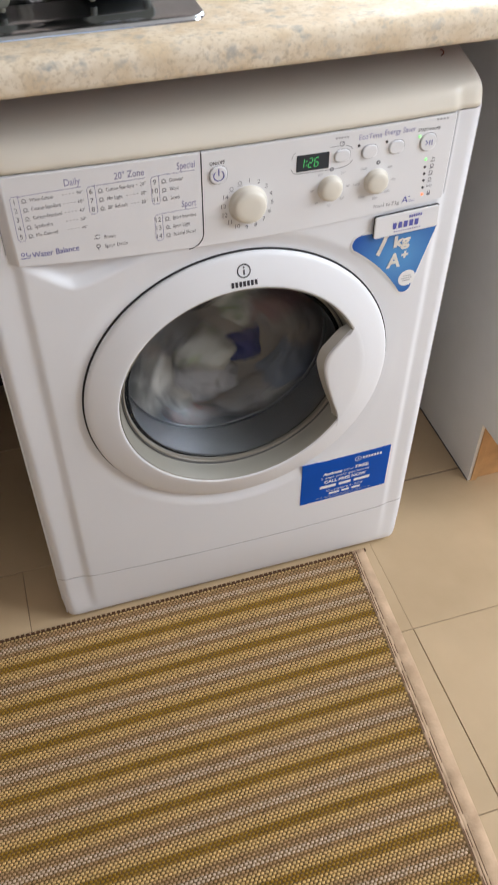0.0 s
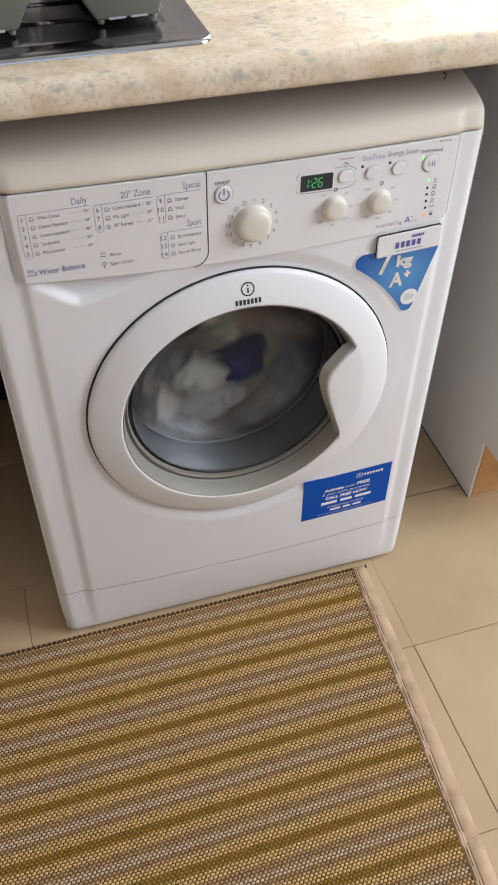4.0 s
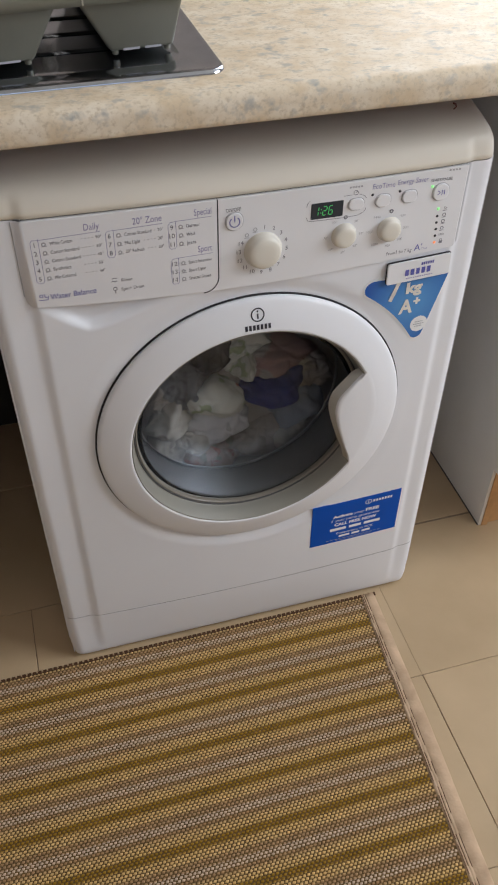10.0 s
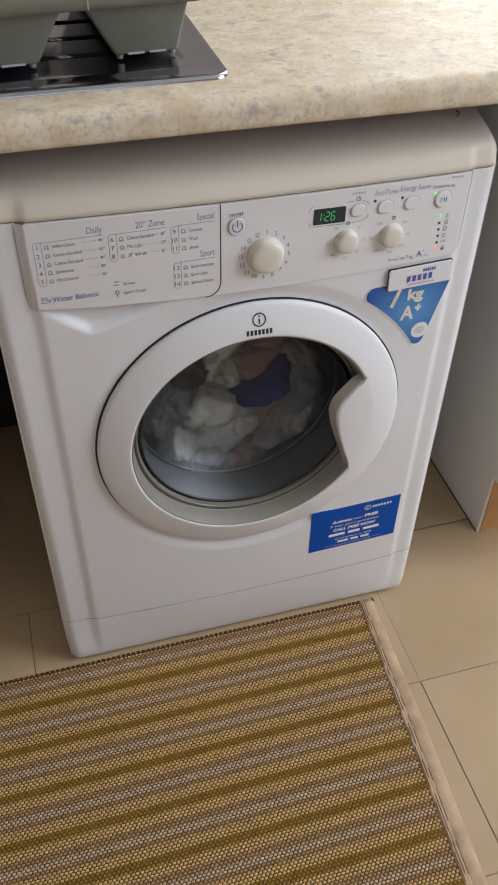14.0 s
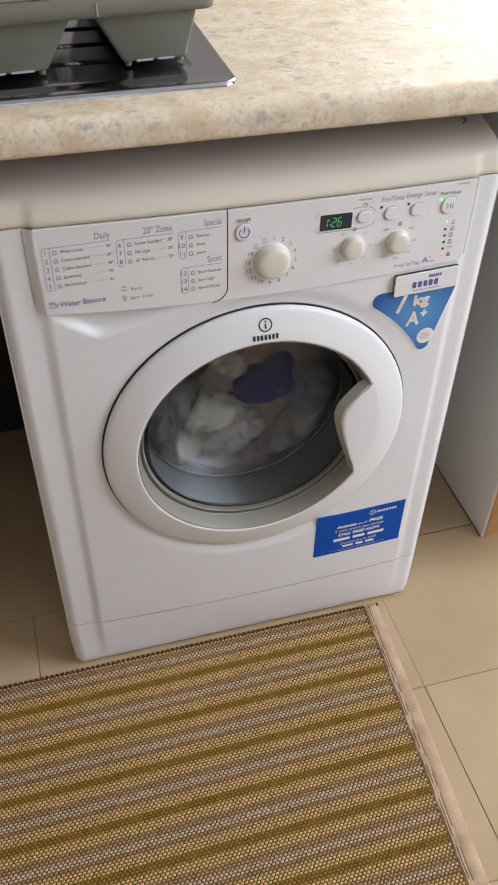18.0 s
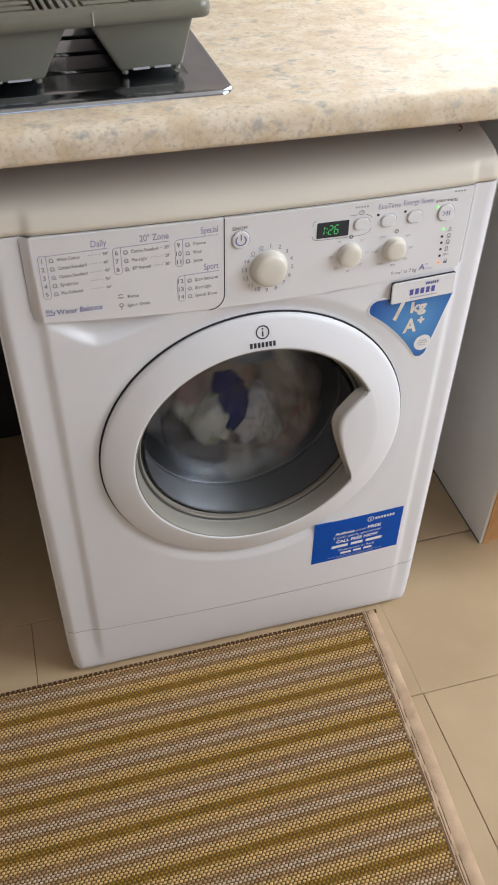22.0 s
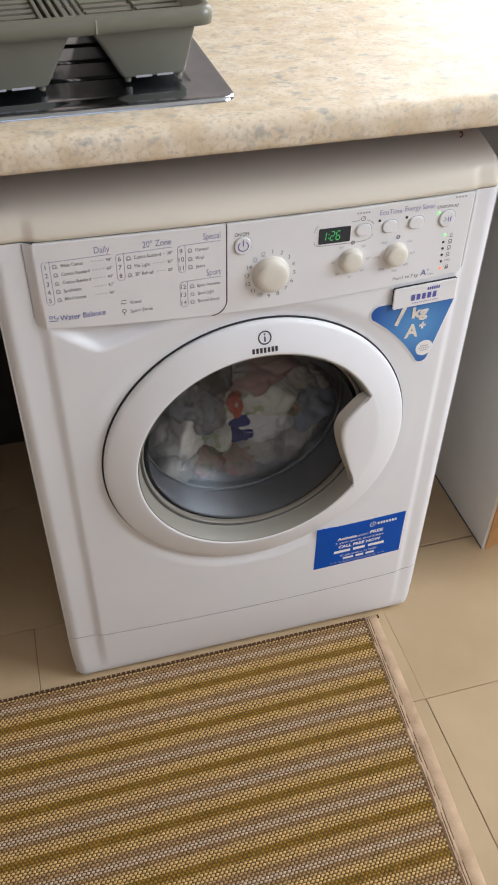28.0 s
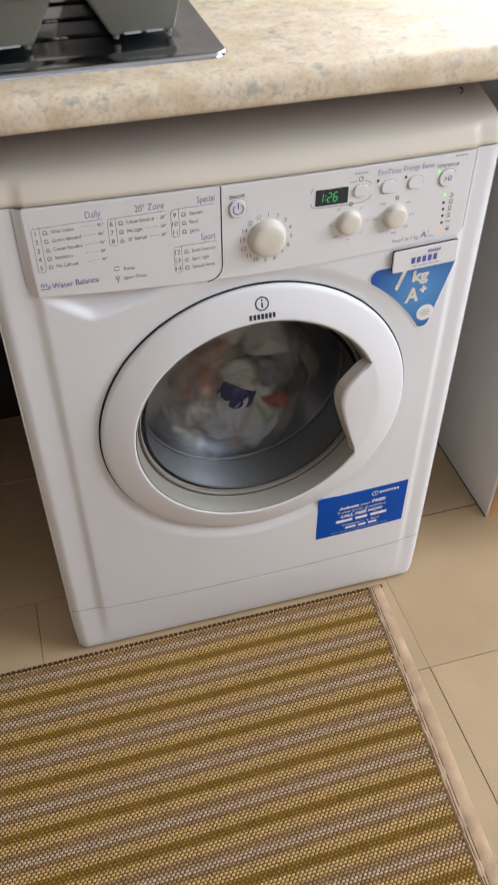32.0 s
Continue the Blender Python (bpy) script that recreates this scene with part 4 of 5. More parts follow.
part("badge_seal", flat_shape(seal, -0.0011), PRINT_WHITE, badge)
for k, (hw, z) in enumerate(((0.006, 0.5925), (0.008, 0.5890), (0.0055, 0.5855))):
    bars(0.2345 - hw, 0.2345 + hw, z - 0.0008, 0.0016, PRINT_LIGHT, badge, -0.0014, 5)

def settle(ob):
    """Bends the badge's flat pieces onto the front."""
    for v in ob.data.vertices:
        v.co.y += bow(v.co.x) - 0.0003
    for kid in ob.children:
        settle(kid)


for ob in badge.children:
    if ob.name.split(".")[0] != "badge_field":
        for v in ob.data.vertices:
            v.co.x, v.co.z = v.co.x - 0.0052, v.co.z - 0.0045
settle(badge)

# fridge magnet stuck over the badge, with a dark edge and printed shapes
magnet = thing("fridge_magnet", "white rounded plate magnet with blue print", "magnet", (0.2145, -0.0015, 0.6715))
out = rounded(-0.0430, 0.0430, -0.0145, 0.0145, 0.0025, 4)
ma = part("plate", slab(bmesh.new(), out, -0.0030, 0.0002, bevel=0.0006), WHITE_PLASTIC, magnet)
part("backing", slab(bmesh.new(), rounded(-0.0434, 0.0434, -0.0140, 0.0156, 0.0025, 4), -0.0008, 0.0010), SEAM, magnet, "dark magnetic backing")
bars(-0.0190, 0.0180, -0.0055, 0.0085, PRINT_BLUE, ma, -0.0034, 5, "brand_bar")
bars(0.0020, 0.0200, 0.0062, 0.0040, PRINT_BLUE, ma, -0.0034, 6, "brand_bar")
bars(-0.0170, 0.0200, -0.0102, 0.0015, PRINT_LILAC, ma, -0.0034, 12, "brand_bar")
magnet.rotation_euler = (0, radians(-1.4), radians(2.6))

# ---------------------------------------------------------------- door
# solid near-black ring; the shade in the door's gap is put into its colour
part("door_gap", lathe(bmesh.new(), DX, DZ, [(0.196, 0.0060), (0.196, 0.0020), (0.2100, 0.0008), (0.2129, 0.0002), (0.2129, 0.006)], 128), SEAM, machine, "near-black ring standing for the shade in the door gap")
door = part("door", lathe(bmesh.new(), DX, DZ, [(0.1985, 0.007), (0.2098, 0.005), (0.2108, 0.0022), (0.2106, -0.0008), (0.2092, -0.0030), (0.2060, -0.0046), (0.2000, -0.0066), (0.1900, -0.0096), (0.1800, -0.0124), (0.1710, -0.0143), (0.1692, -0.0145), (0.1680, -0.0134), (0.1680, 0.0)], 160), WHITE, machine, "round white door ring", smooth=True)
door.location = (0, -0.003, 0)
bezel = part("bezel", lathe(bmesh.new(), DX, DZ, [(0.1679, -0.0125), (0.1672, -0.0138), (0.1660, -0.0125), (0.1622, 0.0105), (0.1612, 0.0135), (0.1600, 0.0140), (0.1597, 0.0165), (0.1590, 0.0185), (0.1560, 0.0205), (0.1545, 0.0225)], 128), BEZEL, door, "silver-grey sloping bezel", smooth=True)
part("glass_trim", lathe(bmesh.new(), DX, DZ, [(0.1588, 0.0195), (0.1585, 0.0155), (0.1577, 0.0140), (0.1566, 0.0140), (0.1557, 0.0160), (0.1553, 0.0205)], 128), TRIM_RING, door, "tan trim ring round the glass", smooth=True)
part("glass_trim", lathe(bmesh.new(), DX, DZ, [(0.1606, 0.0140), (0.1602, 0.0128), (0.1592, 0.0130), (0.1588, 0.0150)], 128), RUBBER, door, "dark groove round the glass", smooth=True)

# glass bowl
gp = [(0.1550, 0.0215), (0.1515, 0.0290), (0.1410, 0.0470), (0.1310, 0.0700), (0.1190, 0.0850), (0.1060, 0.0925), (0.0900, 0.0955), (0.0500, 0.0985), (0.0, 0.0995)]
gi = [(max(0, r - 0.0035) if r else 0, y - 0.0038) for r, y in gp]
bm = lathe(bmesh.new(), DX, DZ, gp + list(reversed(gi)) + [gp[0]], 96)
bmesh.ops.remove_doubles(bm, verts=bm.verts, dist=1e-5)
glass = part("glass_bowl", bm, GLASS, door, "clear glass bowl of the door", smooth=True)
glass.visible_shadow = False

# handle plate: the ring's face drawn inwards over the glass to a waisted edge
RING = [(0.2106, -0.0008), (0.2092, -0.0030), (0.2060, -0.0046), (0.2000, -0.0066), (0.1900, -0.0096), (0.1800, -0.0124), (0.1710, -0.0143)]


def ring_face(r):
    for (ra, ya), (rb, yb) in zip(RING, RING[1:]):
        if r >= rb:
            return ya + (yb - ya) * (ra - r) / (ra - rb)
    return -0.0143 - 0.0016 * min(1.0, (0.1710 - r) / 0.03)


def handle_edge(n=44):
    """The waisted edge, sampled smoothly from its upper to its lower tip."""
    k = [(0.1640, 0.5400), (0.1548, 0.5318), (0.1450, 0.5225), (0.1348, 0.5114), (0.1265, 0.5015), (0.1200, 0.4918), (0.1170, 0.4805), (0.1166, 0.4693), (0.1195, 0.4520), (0.1247, 0.4323), (0.1330, 0.4060), (0.1422, 0.3789), (0.1472, 0.3500), (0.1500, 0.3400)]
    pts = []
    for i in range(n):
        s = i / (n - 1) * (len(k) - 3)
        j = min(int(s), len(k) - 4)
        f = s - j
        p0, p1, p2, p3 = (Vector(q) for q in k[j:j + 4])
        pts.append(0.5 * (2 * p1 + (p2 - p0) * f + (2 * p0 - 5 * p1 + 4 * p2 - p3) * f * f + (3 * p1 - p0 - 3 * p2 + p3) * f ** 3))
    return pts


hb = bmesh.new()
rows = []
side_rows = []
edge_pts = handle_edge()
first, last = edge_pts[0], edge_pts[-1]
a0, a1 = math.atan2(first.x - DX, first.y - DZ), math.atan2(last.x - DX, last.y - DZ)
for i, p in enumerate(edge_pts):
    a = a0 + (a1 - a0) * i / (len(edge_pts) - 1)
    q = Vector((DX + 0.1745 * math.sin(a), DZ + 0.1745 * math.cos(a)))
    tip = min(1.0, min(i, len(edge_pts) - 1 - i) / 3)
    way = (q - p).normalized()
    row = []
    base = ring_face((p - Vector((DX, DZ))).length) - 0.0004
    lean = 0.0075 * (0.35 + 0.65 * tip)
    side_rows.append([(p - way * lean * f, base + 0.0036 + 0.0105 * f) for f in (0.0, 0.25, 0.5, 0.75, 1.0)])
    for u, dy in ((0.0, 0.0045), (0.0009, 0.0016), (0.0026, 0.0003)):
        row.append((p + way * u, base + dy))
    for f in (0.12, 0.25, 0.4, 0.55, 0.7, 0.8, 0.9, 0.96, 1.0):
        c = p + (q - p) * f
        row.append((c, ring_face((c - Vector((DX, DZ))).length) - 0.0003 + 0.00023 * smoothstep(0.1680, 0.1745, (c - Vector((DX, DZ))).length)))
    rows.append([hb.verts.new((c.x, y, c.y)) for c, y in row])
for p, q in zip(rows, rows[1:]):
    for i in range(len(p) - 1):
        hb.faces.new((p[i], p[i + 1], q[i + 1], q[i]))
sb = bmesh.new()
side = [[sb.verts.new((c.x, y, c.y)) for c, y in row] for row in side_rows]
for p, q in zip(side, side[1:]):
    for i in range(len(p) - 1):
        sb.faces.new((p[i], p[i + 1], q[i + 1], q[i]))
handle = part("door_handle", hb, WHITE, door, "white handle plate with a waisted grip", smooth=True)

part("grip_side", sb, GRIP, handle, "grey sloping side of the grip", smooth=True)

# brand mark on the ring: plain shapes
def lay_on_ring(ob):
    """Lays flat print onto the sloping face of the door ring."""
    for v in ob.data.vertices:
        v.co.y = ring_face(math.hypot(v.co.x - DX, v.co.z - DZ)) - 0.0004


lay_on_ring(part("brand_mark", ring_shape(0.0040, 0.6478, 0.0070, 0.0086, 0.0, 40), PRINT_DARK, door))
lay_on_ring(part("brand_mark", flat_shape(rounded(0.0030, 0.0050, 0.6428, 0.6493, 0.0006, 2), 0.0), PRINT_DARK, door))
lay_on_ring(part("brand_mark", flat_shape(disc(0.0040, 0.6521, 0.0012, 10), 0.0), PRINT_DARK, door))
lay_on_ring(bars(-0.0125, 0.0215, 0.6290, 0.0066, PRINT_DARK, door, 0.0, 7))

# rubber seal and drum
part("door_seal", lathe(bmesh.new(), DX, DZ, [(0.1975, 0.012), (0.178, 0.023), (0.165, 0.028), (0.1610, 0.034), (0.1620, 0.042), (0.1590, 0.050), (0.1578, 0.066), (0.1568, 0.076), (0.1556, 0.0815), (0.1575, 0.0835), (0.1640, 0.086)], 96), RUBBER, machine, "grey rubber door seal", smooth=True)
DRUM = (DX, 0.0845, 0.456)
drum = part("drum", lathe(bmesh.new(), 0, 0, [(0.237, 0.006), (0.237, 0.36), (0.0, 0.365)], 72), DRUM_STEEL, machine, "steel drum", smooth=True)
drum.location = DRUM
part("drum_lip", lathe(bmesh.new(), 0, 0, [(0.237, 0.006), (0.163, 0.0022), (0.1550, 0.0002), (0.1540, -0.0010), (0.1534, 0.0002), (0.1540, 0.0016), (0.163, 0.006)], 96), DRUM_STEEL, drum, "polished rolled drum lip", smooth=True)
for k in range(3):
    bm = bmesh.new()
    a = radians(120 * k + 20)
    prof = [(-0.03, 0.236), (-0.014, 0.205), (0.0, 0.198), (0.014, 0.205), (0.03, 0.236)]
    f, g = [], []
    for u, r in prof:
        x, z = u * math.cos(a) + r * math.sin(a), -u * math.sin(a) + r * math.cos(a)
        f.append(bm.verts.new((x, 0.03, z)))
        g.append(bm.verts.new((x, 0.35, z)))
    for i in range(4):
        bm.faces.new((f[i], f[i + 1], g[i + 1], g[i]))
    bm.faces.new(f)
    part("paddle", bm, DRUM_STEEL, drum, smooth=True)

# ---------------------------------------------------------------- sink drainer and dish rack on the worktop
sink = thing("sink_drainer", "stainless steel sink drainer set into the worktop", "sink", (-0.0250, 0.0055, 0.927))
sink.scale = (0.942, 0.942, 0.942)
sink.rotation_euler = (0, 0, radians(0.4))


def drainer():
    """A pressed sheet: beaded rim, flat border, sunken ribbed tray."""
    bm = bmesh.new()
    L, D, n = 0.95, 0.46, 10

    def ring(inset, z, r):
        pts = []
        for cx, cy, a in ((-inset - r, inset + r, 270), (-inset - r, D - inset - r, 0), (-L + inset + r, D - inset - r, 90), (-L + inset + r, inset + r, 180)):
            for k in range(n + 1):
                t = radians(a + 90 * k / n)
                pts.append(bm.verts.new((cx + r * math.cos(t), cy + r * math.sin(t), z)))
        return pts

    rings = [ring(0.0, 0.0003, 0.020), ring(0.0006, 0.0024, 0.0195), ring(0.0022, 0.0040, 0.0185), ring(0.0045, 0.0046, 0.017), ring(0.0068, 0.0040, 0.016), ring(0.0100, 0.0027, 0.015), ring(0.030, 0.0024, 0.03), ring(0.034, 0.0030, 0.03), ring(0.038, 0.0022, 0.03), ring(0.046, 0.0010, 0.03)]
    for p, q in zip(rings, rings[1:]):
        for i in range(len(p)):
            j = (i + 1) % len(p)
            bm.faces.new((p[i], p[j], q[j], q[i]))
    bm.faces.new(rings[-1])
    return part("drainer_sheet", bm, STEEL, sink, smooth=True)


drainer()
for k in range(6):
    y = 0.102 + 0.058 * k
    bm = bmesh.new()
    prof = [(-0.0036, 0.0010), (-0.0022, 0.0027), (0.0, 0.0034), (0.0022, 0.0027), (0.0036, 0.0010)]
    xs = (-0.098, -0.112, -0.5, -0.51)
    rows = [[bm.verts.new((x, y + u, 0.0008 + (z - 0.0008) * (0 if i in (0, 3) else 1))) for u, z in prof] for i, x in enumerate(xs)]
    for p, q in zip(rows, rows[1:]):
        for i in range(4):
            bm.faces.new((p[i], p[i + 1], q[i + 1], q[i]))
    part("rib", bm, STEEL, sink, smooth=True)

rack = thing("dish_rack", "grey plastic dish rack standing on the drainer", "dish rack", (-0.0550, 0.0765, 0.9305))
rack.scale = (0.935, 0.935, 0.935)
rack.rotation_euler = (0, 0, radians(4.0))


def tub(bm, xt0, xt1, xb0, xb1, z0, z1, yt0, yb0, yt1, yb1, bevel=0.004):
    """A tapering open box, wider at its top than at its foot."""
    lo = [bm.verts.new(p) for p in ((xb0, yb0, z0), (xb1, yb0, z0), (xb1, yb1, z0), (xb0, yb1, z0))]
    hi = [bm.verts.new(p) for p in ((xt0, yt0, z1), (xt1, yt0, z1), (xt1, yt1, z1), (xt0, yt1, z1))]
    for i in range(4):
        bm.faces.new((lo[i], lo[(i + 1) % 4], hi[(i + 1) % 4], hi[i]))
    bm.faces.new(lo)
    bmesh.ops.bevel(bm, geom=[e for e in bm.edges if not (e.verts[0] in hi and e.verts[1] in hi)], offset=bevel, segments=3, affect="EDGES", profile=0.5)
    return bm


RH = 0.060
for i, (xt0, xt1, xb0, xb1) in enumerate(((-0.113, 0.002, -0.080, -0.010), (-0.270, -0.132, -0.245, -0.162))):
    part("tub", tub(bmesh.new(), xt0, xt1, xb0, xb1, 0.004, RH, -0.010, 0.0, 0.255, 0.245), RACK_PLASTIC, rack, smooth=True).data.set_sharp_from_angle(angle=radians(50))
    for x in (xb0 + 0.006, xb1 - 0.006):
        for y in (0.006, 0.238):
            bm = bmesh.new()
            bmesh.ops.create_cone(bm, cap_ends=True, segments=12, radius1=0.0035, radius2=0.0045, depth=0.006, matrix=Matrix.Translation((x, y, 0.003)))
            part("foot", bm, RACK_PLASTIC, rack)
    # pale strips: light through the gap under the tub, put into colour
    bm = bmesh.new()
    for k in range(2):
        xa = xb0 + 0.014 + k * (xb1 - xb0 - 0.022) / 2
        add_box(bm, xa, xa + (xb1 - xb0 - 0.034) / 2, -0.0006, 0.002, 0.0045, 0.0068)
    part("drain_slot", bm, PRINT_LIGHT, rack, "pale strip standing for light through the gap at the foot")


def rack_rim():
    """Rolled rim round the top with a slotted tray inside."""
    bm = bmesh.new()
    x0, x1, y0, y1 = -0.290, 0.020, -0.022, 0.270

    def ring(inset, z, r, n=6):
        pts = []
        r = max(r, 0.003)
        for cx, cy, a in ((x1 - inset - r, y0 + inset + r, 270), (x1 - inset - r, y1 - inset - r, 0), (x0 + inset + r, y1 - inset - r, 90), (x0 + inset + r, y0 + inset + r, 180)):
            for k in range(n + 1):
                t = radians(a + 90 * k / n)
                pts.append(bm.verts.new((cx + r * math.cos(t), cy + r * math.sin(t), z)))
        return pts

    rings = [ring(0.010, RH - 0.004, 0.012), ring(0.001, RH - 0.002, 0.016), ring(0.0, RH + 0.006, 0.016), ring(0.001, RH + 0.013, 0.016), ring(0.005, RH + 0.0165, 0.014), ring(0.010, RH + 0.0155, 0.012), ring(0.013, RH + 0.010, 0.010), ring(0.022, RH - 0.002, 0.008)]
    for p, q in zip(rings, rings[1:]):
        for i in range(len(p)):
            j = (i + 1) % len(p)
            bm.faces.new((p[i], p[j], q[j], q[i]))
    return part("rim", bm, RACK_PLASTIC, rack, "rolled grey rim", smooth=True)


rack_rim()
for k in range(13):
    y = 0.004 + 0.0196 * k
    for xa, xb in ((-0.270, -0.218), (-0.212, -0.160), (-0.106, -0.056), (-0.050, 0.002)):
        part("slat", box(xa, xb, y, y + 0.0118, RH - 0.003, RH + 0.002), RACK_PLASTIC, rack)
for k in range(6):
    x = -0.158 + 0.0085 * k
    part("bridge_bar", box(x, x + 0.0045, 0.002, 0.252, RH - 0.002, RH + 0.004, bevel=0.001), RACK_PLASTIC, rack)
for x in (-0.270, -0.219, -0.163, -0.110, -0.058, -0.006):
    part("cross_bar", box(x, x + 0.010, 0.002, 0.25, RH - 0.0065, RH - 0.0032), RACK_PLASTIC, rack)
for x in (-0.212, -0.109):
    part("rim_joint", box(x, x + 0.0015, -0.0224, -0.0212, RH - 0.001, RH + 0.012), PALE_EDGE, rack)

# ---------------------------------------------------------------- floor mat
mat = thing("floor_mat", "woven striped mat in gold, brown and white with a tan binding", "mat", (0.2085, -0.005, 0.0))
mat.rotation_euler = (0, 0, radians(0.0))
SHEAR = 0.066
MW, MD = 0.80, 0.66
bm = box(-MW, 0.0, -MD, 0.0, 0.0004, 0.0024)
for v in bm.verts:
    v.co.x += SHEAR * v.co.y
part("backing", bm, MAT_BASE, mat, "dark brown woven backing")


def weave():
    """Small staggered loops of yarn, in rows along the stripes."""
    rng = np.random.default_rng(3)
    px, py = 0.0064, 0.0044
    verts, faces = [], []
    rows, cols = int(MD / py) - 1, int(MW / px) - 1
    for j in range(rows):
        y = -0.004 - py * j
        for i in range(cols):
            x = -0.0035 - px * i - (px / 2 if j % 2 else 0)
            w, d, h = px * 0.495, py * 0.475, 0.0034 + 0.0005 * rng.random()
            jx, jy = (rng.random(2) - 0.5) * 0.0005
            n = len(verts)
            cx, cy = x + jx + SHEAR * y, y + jy
            verts += [(cx - w, cy - d * 0.35, 0.0020), (cx - w * 0.45, cy - d, 0.0020), (cx + w * 0.45, cy - d, 0.0020), (cx + w, cy + d * 0.35, 0.0020), (cx + w * 0.45, cy + d, 0.0020), (cx - w * 0.45, cy + d, 0.0020)]
            verts += [(cx - w * 0.6, cy - d * 0.2, h - 0.0004), (cx - w * 0.3, cy - d * 0.6, h), (cx + w * 0.3, cy - d * 0.6, h), (cx + w * 0.6, cy + d * 0.2, h - 0.0004), (cx + w * 0.3, cy + d * 0.6, h), (cx - w * 0.3, cy + d * 0.6, h)]
            faces += [(n + k, n + (k + 1) % 6, n + 6 + (k + 1) % 6, n + 6 + k) for k in range(6)]
            faces.append(tuple(n + 6 + k for k in range(6)))
    me = bpy.data.meshes.new("weave")
    me.from_pydata(verts, [], faces)
    me.materials.append(YARN)
    ob = new("weave", me)
    ob.parent = mat
    return tagged(ob, "striped woven yarn", kind="stuff")


weave()


def binding():
    bm = bmesh.new()
    prof = [(-0.001, 0.0024), (0.0003, 0.0044), (0.0028, 0.0047), (0.0034, 0.0040), (0.0040, 0.0047), (0.0066, 0.0048), (0.0072, 0.0041), (0.0080, 0.0048), (0.0150, 0.0049), (0.0225, 0.0042), (0.0240, 0.0022), (0.0240, 0.0003)]
    n = 60
    rows = []
    for k in range(n + 1):
        y = 0.002 - (MD + 0.004) * k / n
        wob = 0.0009 * noise.noise((0.3, y * 9, 1.2))
        rows.append([bm.verts.new((u * (1 - 1.1 * max(y, -0.24)) + wob + SHEAR * y, y, z)) for u, z in prof])
    for p, q in zip(rows, rows[1:]):
        for i in range(len(prof) - 1):
            bm.faces.new((p[i], p[i + 1], q[i + 1], q[i]))
    bm.faces.new(rows[0])
    bm.faces.new(rows[-1])
    return part("binding", bm, BAND, mat, "tan sewn binding along the side", smooth=True)


binding()


def seam_threads(u0, seed):
    """Dark thread showing in the binding's grooves, here and there broken."""
    rng = random.Random(seed)
    bm = bmesh.new()
    y = -0.002
    while y > -MD + 0.03:
        run = rng.uniform(0.015, 0.07)
        n = 6
        pts = []
        for k in range(n + 1):
            yy = max(y - run * k / n, -MD)
            x = u0 * (1 - 1.1 * max(yy, -0.24)) + SHEAR * yy + 0.0009 * noise.noise((0.3, yy * 9, 1.2))
            pts.append((bm.verts.new((x - 0.0006, yy, 0.0051)), bm.verts.new((x + 0.0005, yy, 0.0051))))
        for p, q in zip(pts, pts[1:]):
            bm.faces.new((p[0], p[1], q[1], q[0]))
        y -= run + rng.uniform(0.004, 0.03)
    tagged(part("seam_thread", bm, MAT_EDGE, mat, "dark thread in the binding"), kind="stuff")


seam_threads(0.0008, 5)
seam_threads(0.0034, 6)
seam_threads(0.0072, 7)
bm = bmesh.new()
for k in range(96):
    x = 0.026 - 0.0084 * k
    add_box(bm, x - 0.0056, x, -0.0030, 0.0026, 0.0004, 0.0042)
tagged(part("edge_stitches", bm, MAT_EDGE, mat, "dark cut yarn ends along the hem"), kind="stuff")

# ---------------------------------------------------------------- clothes in the drum
CX, CZ = 0.0145, 0.379


def garment(name, label, mat_, seed, sx, sy, sz):
    """A wet crumpled bundle of cloth: pressed into facets by its neighbours, with pinched creases and fine folds."""
    bm = bmesh.new()
    bmesh.ops.create_icosphere(bm, subdivisions=5, radius=1.0)
    rng = random.Random(seed * 17 + 3)
    off = Vector((seed * 3.7, seed * 1.3, seed * 2.1))
    turn = Euler((seed * 1.1, seed * 2.3, seed * 0.7)).to_matrix()
    lay = Vector((rng.gauss(0, 1), rng.gauss(0, 1), rng.gauss(0, 1))).normalized()
    lay2 = lay.cross(Vector((0.3, 1.0, 0.2))).normalized()
    planes = []
    for _ in range(13):
        n = Vector((rng.gauss(0, 1), rng.gauss(0, 1), rng.gauss(0, 1))).normalized()
        planes.append(n / rng.uniform(0.74, 1.02))
    for v in bm.verts:
        d = v.co.normalized()
        e = turn @ d
        warp = Vector((noise.noise(d * 1.7 + off), noise.noise(d * 1.7 + off * 1.7), noise.noise(d * 1.7 - off))) * 0.6
        e = Vector((e.x * 0.35, e.y, e.z * 1.1)) + warp * 0.5
        hull = sum(max(0.0, d.dot(n)) ** 12 for n in planes) ** (-1 / 12)
        crease = (1 - min(1.0, abs(noise.noise(e * 2.0 + off * 0.5)) * 3.4)) ** 2
        lump = noise.noise(d * 1.6 + off * 0.8)
        run = e.dot(lay) * 6.5 + 3.2 * noise.noise(e * 1.3 - off)
        cross = e.dot(lay2) * 9.0 + 2.4 * noise.noise(e * 1.9 + off * 1.4)
        deep = 0.35 + 0.65 * smoothstep(-0.25, 0.30, noise.noise(e * 1.7 + off * 2.2))
        pleat = abs(math.sin(run)) * deep + 0.40 * abs(math.sin(cross)) * (1 - 0.6 * deep)
        f = min(hull, 1.25) - 0.12 * crease + 0.13 * pleat - 0.07 + 0.10 * lump + 0.006 * noise.noise(e * 12.0 + off)
        v.co = Vector((d.x * sx, d.y * sy, d.z * sz)) * f
    ob = part(name, bm, mat_, None, smooth=True)
    return tagged(ob, label, "garment", group="washing in the drum")


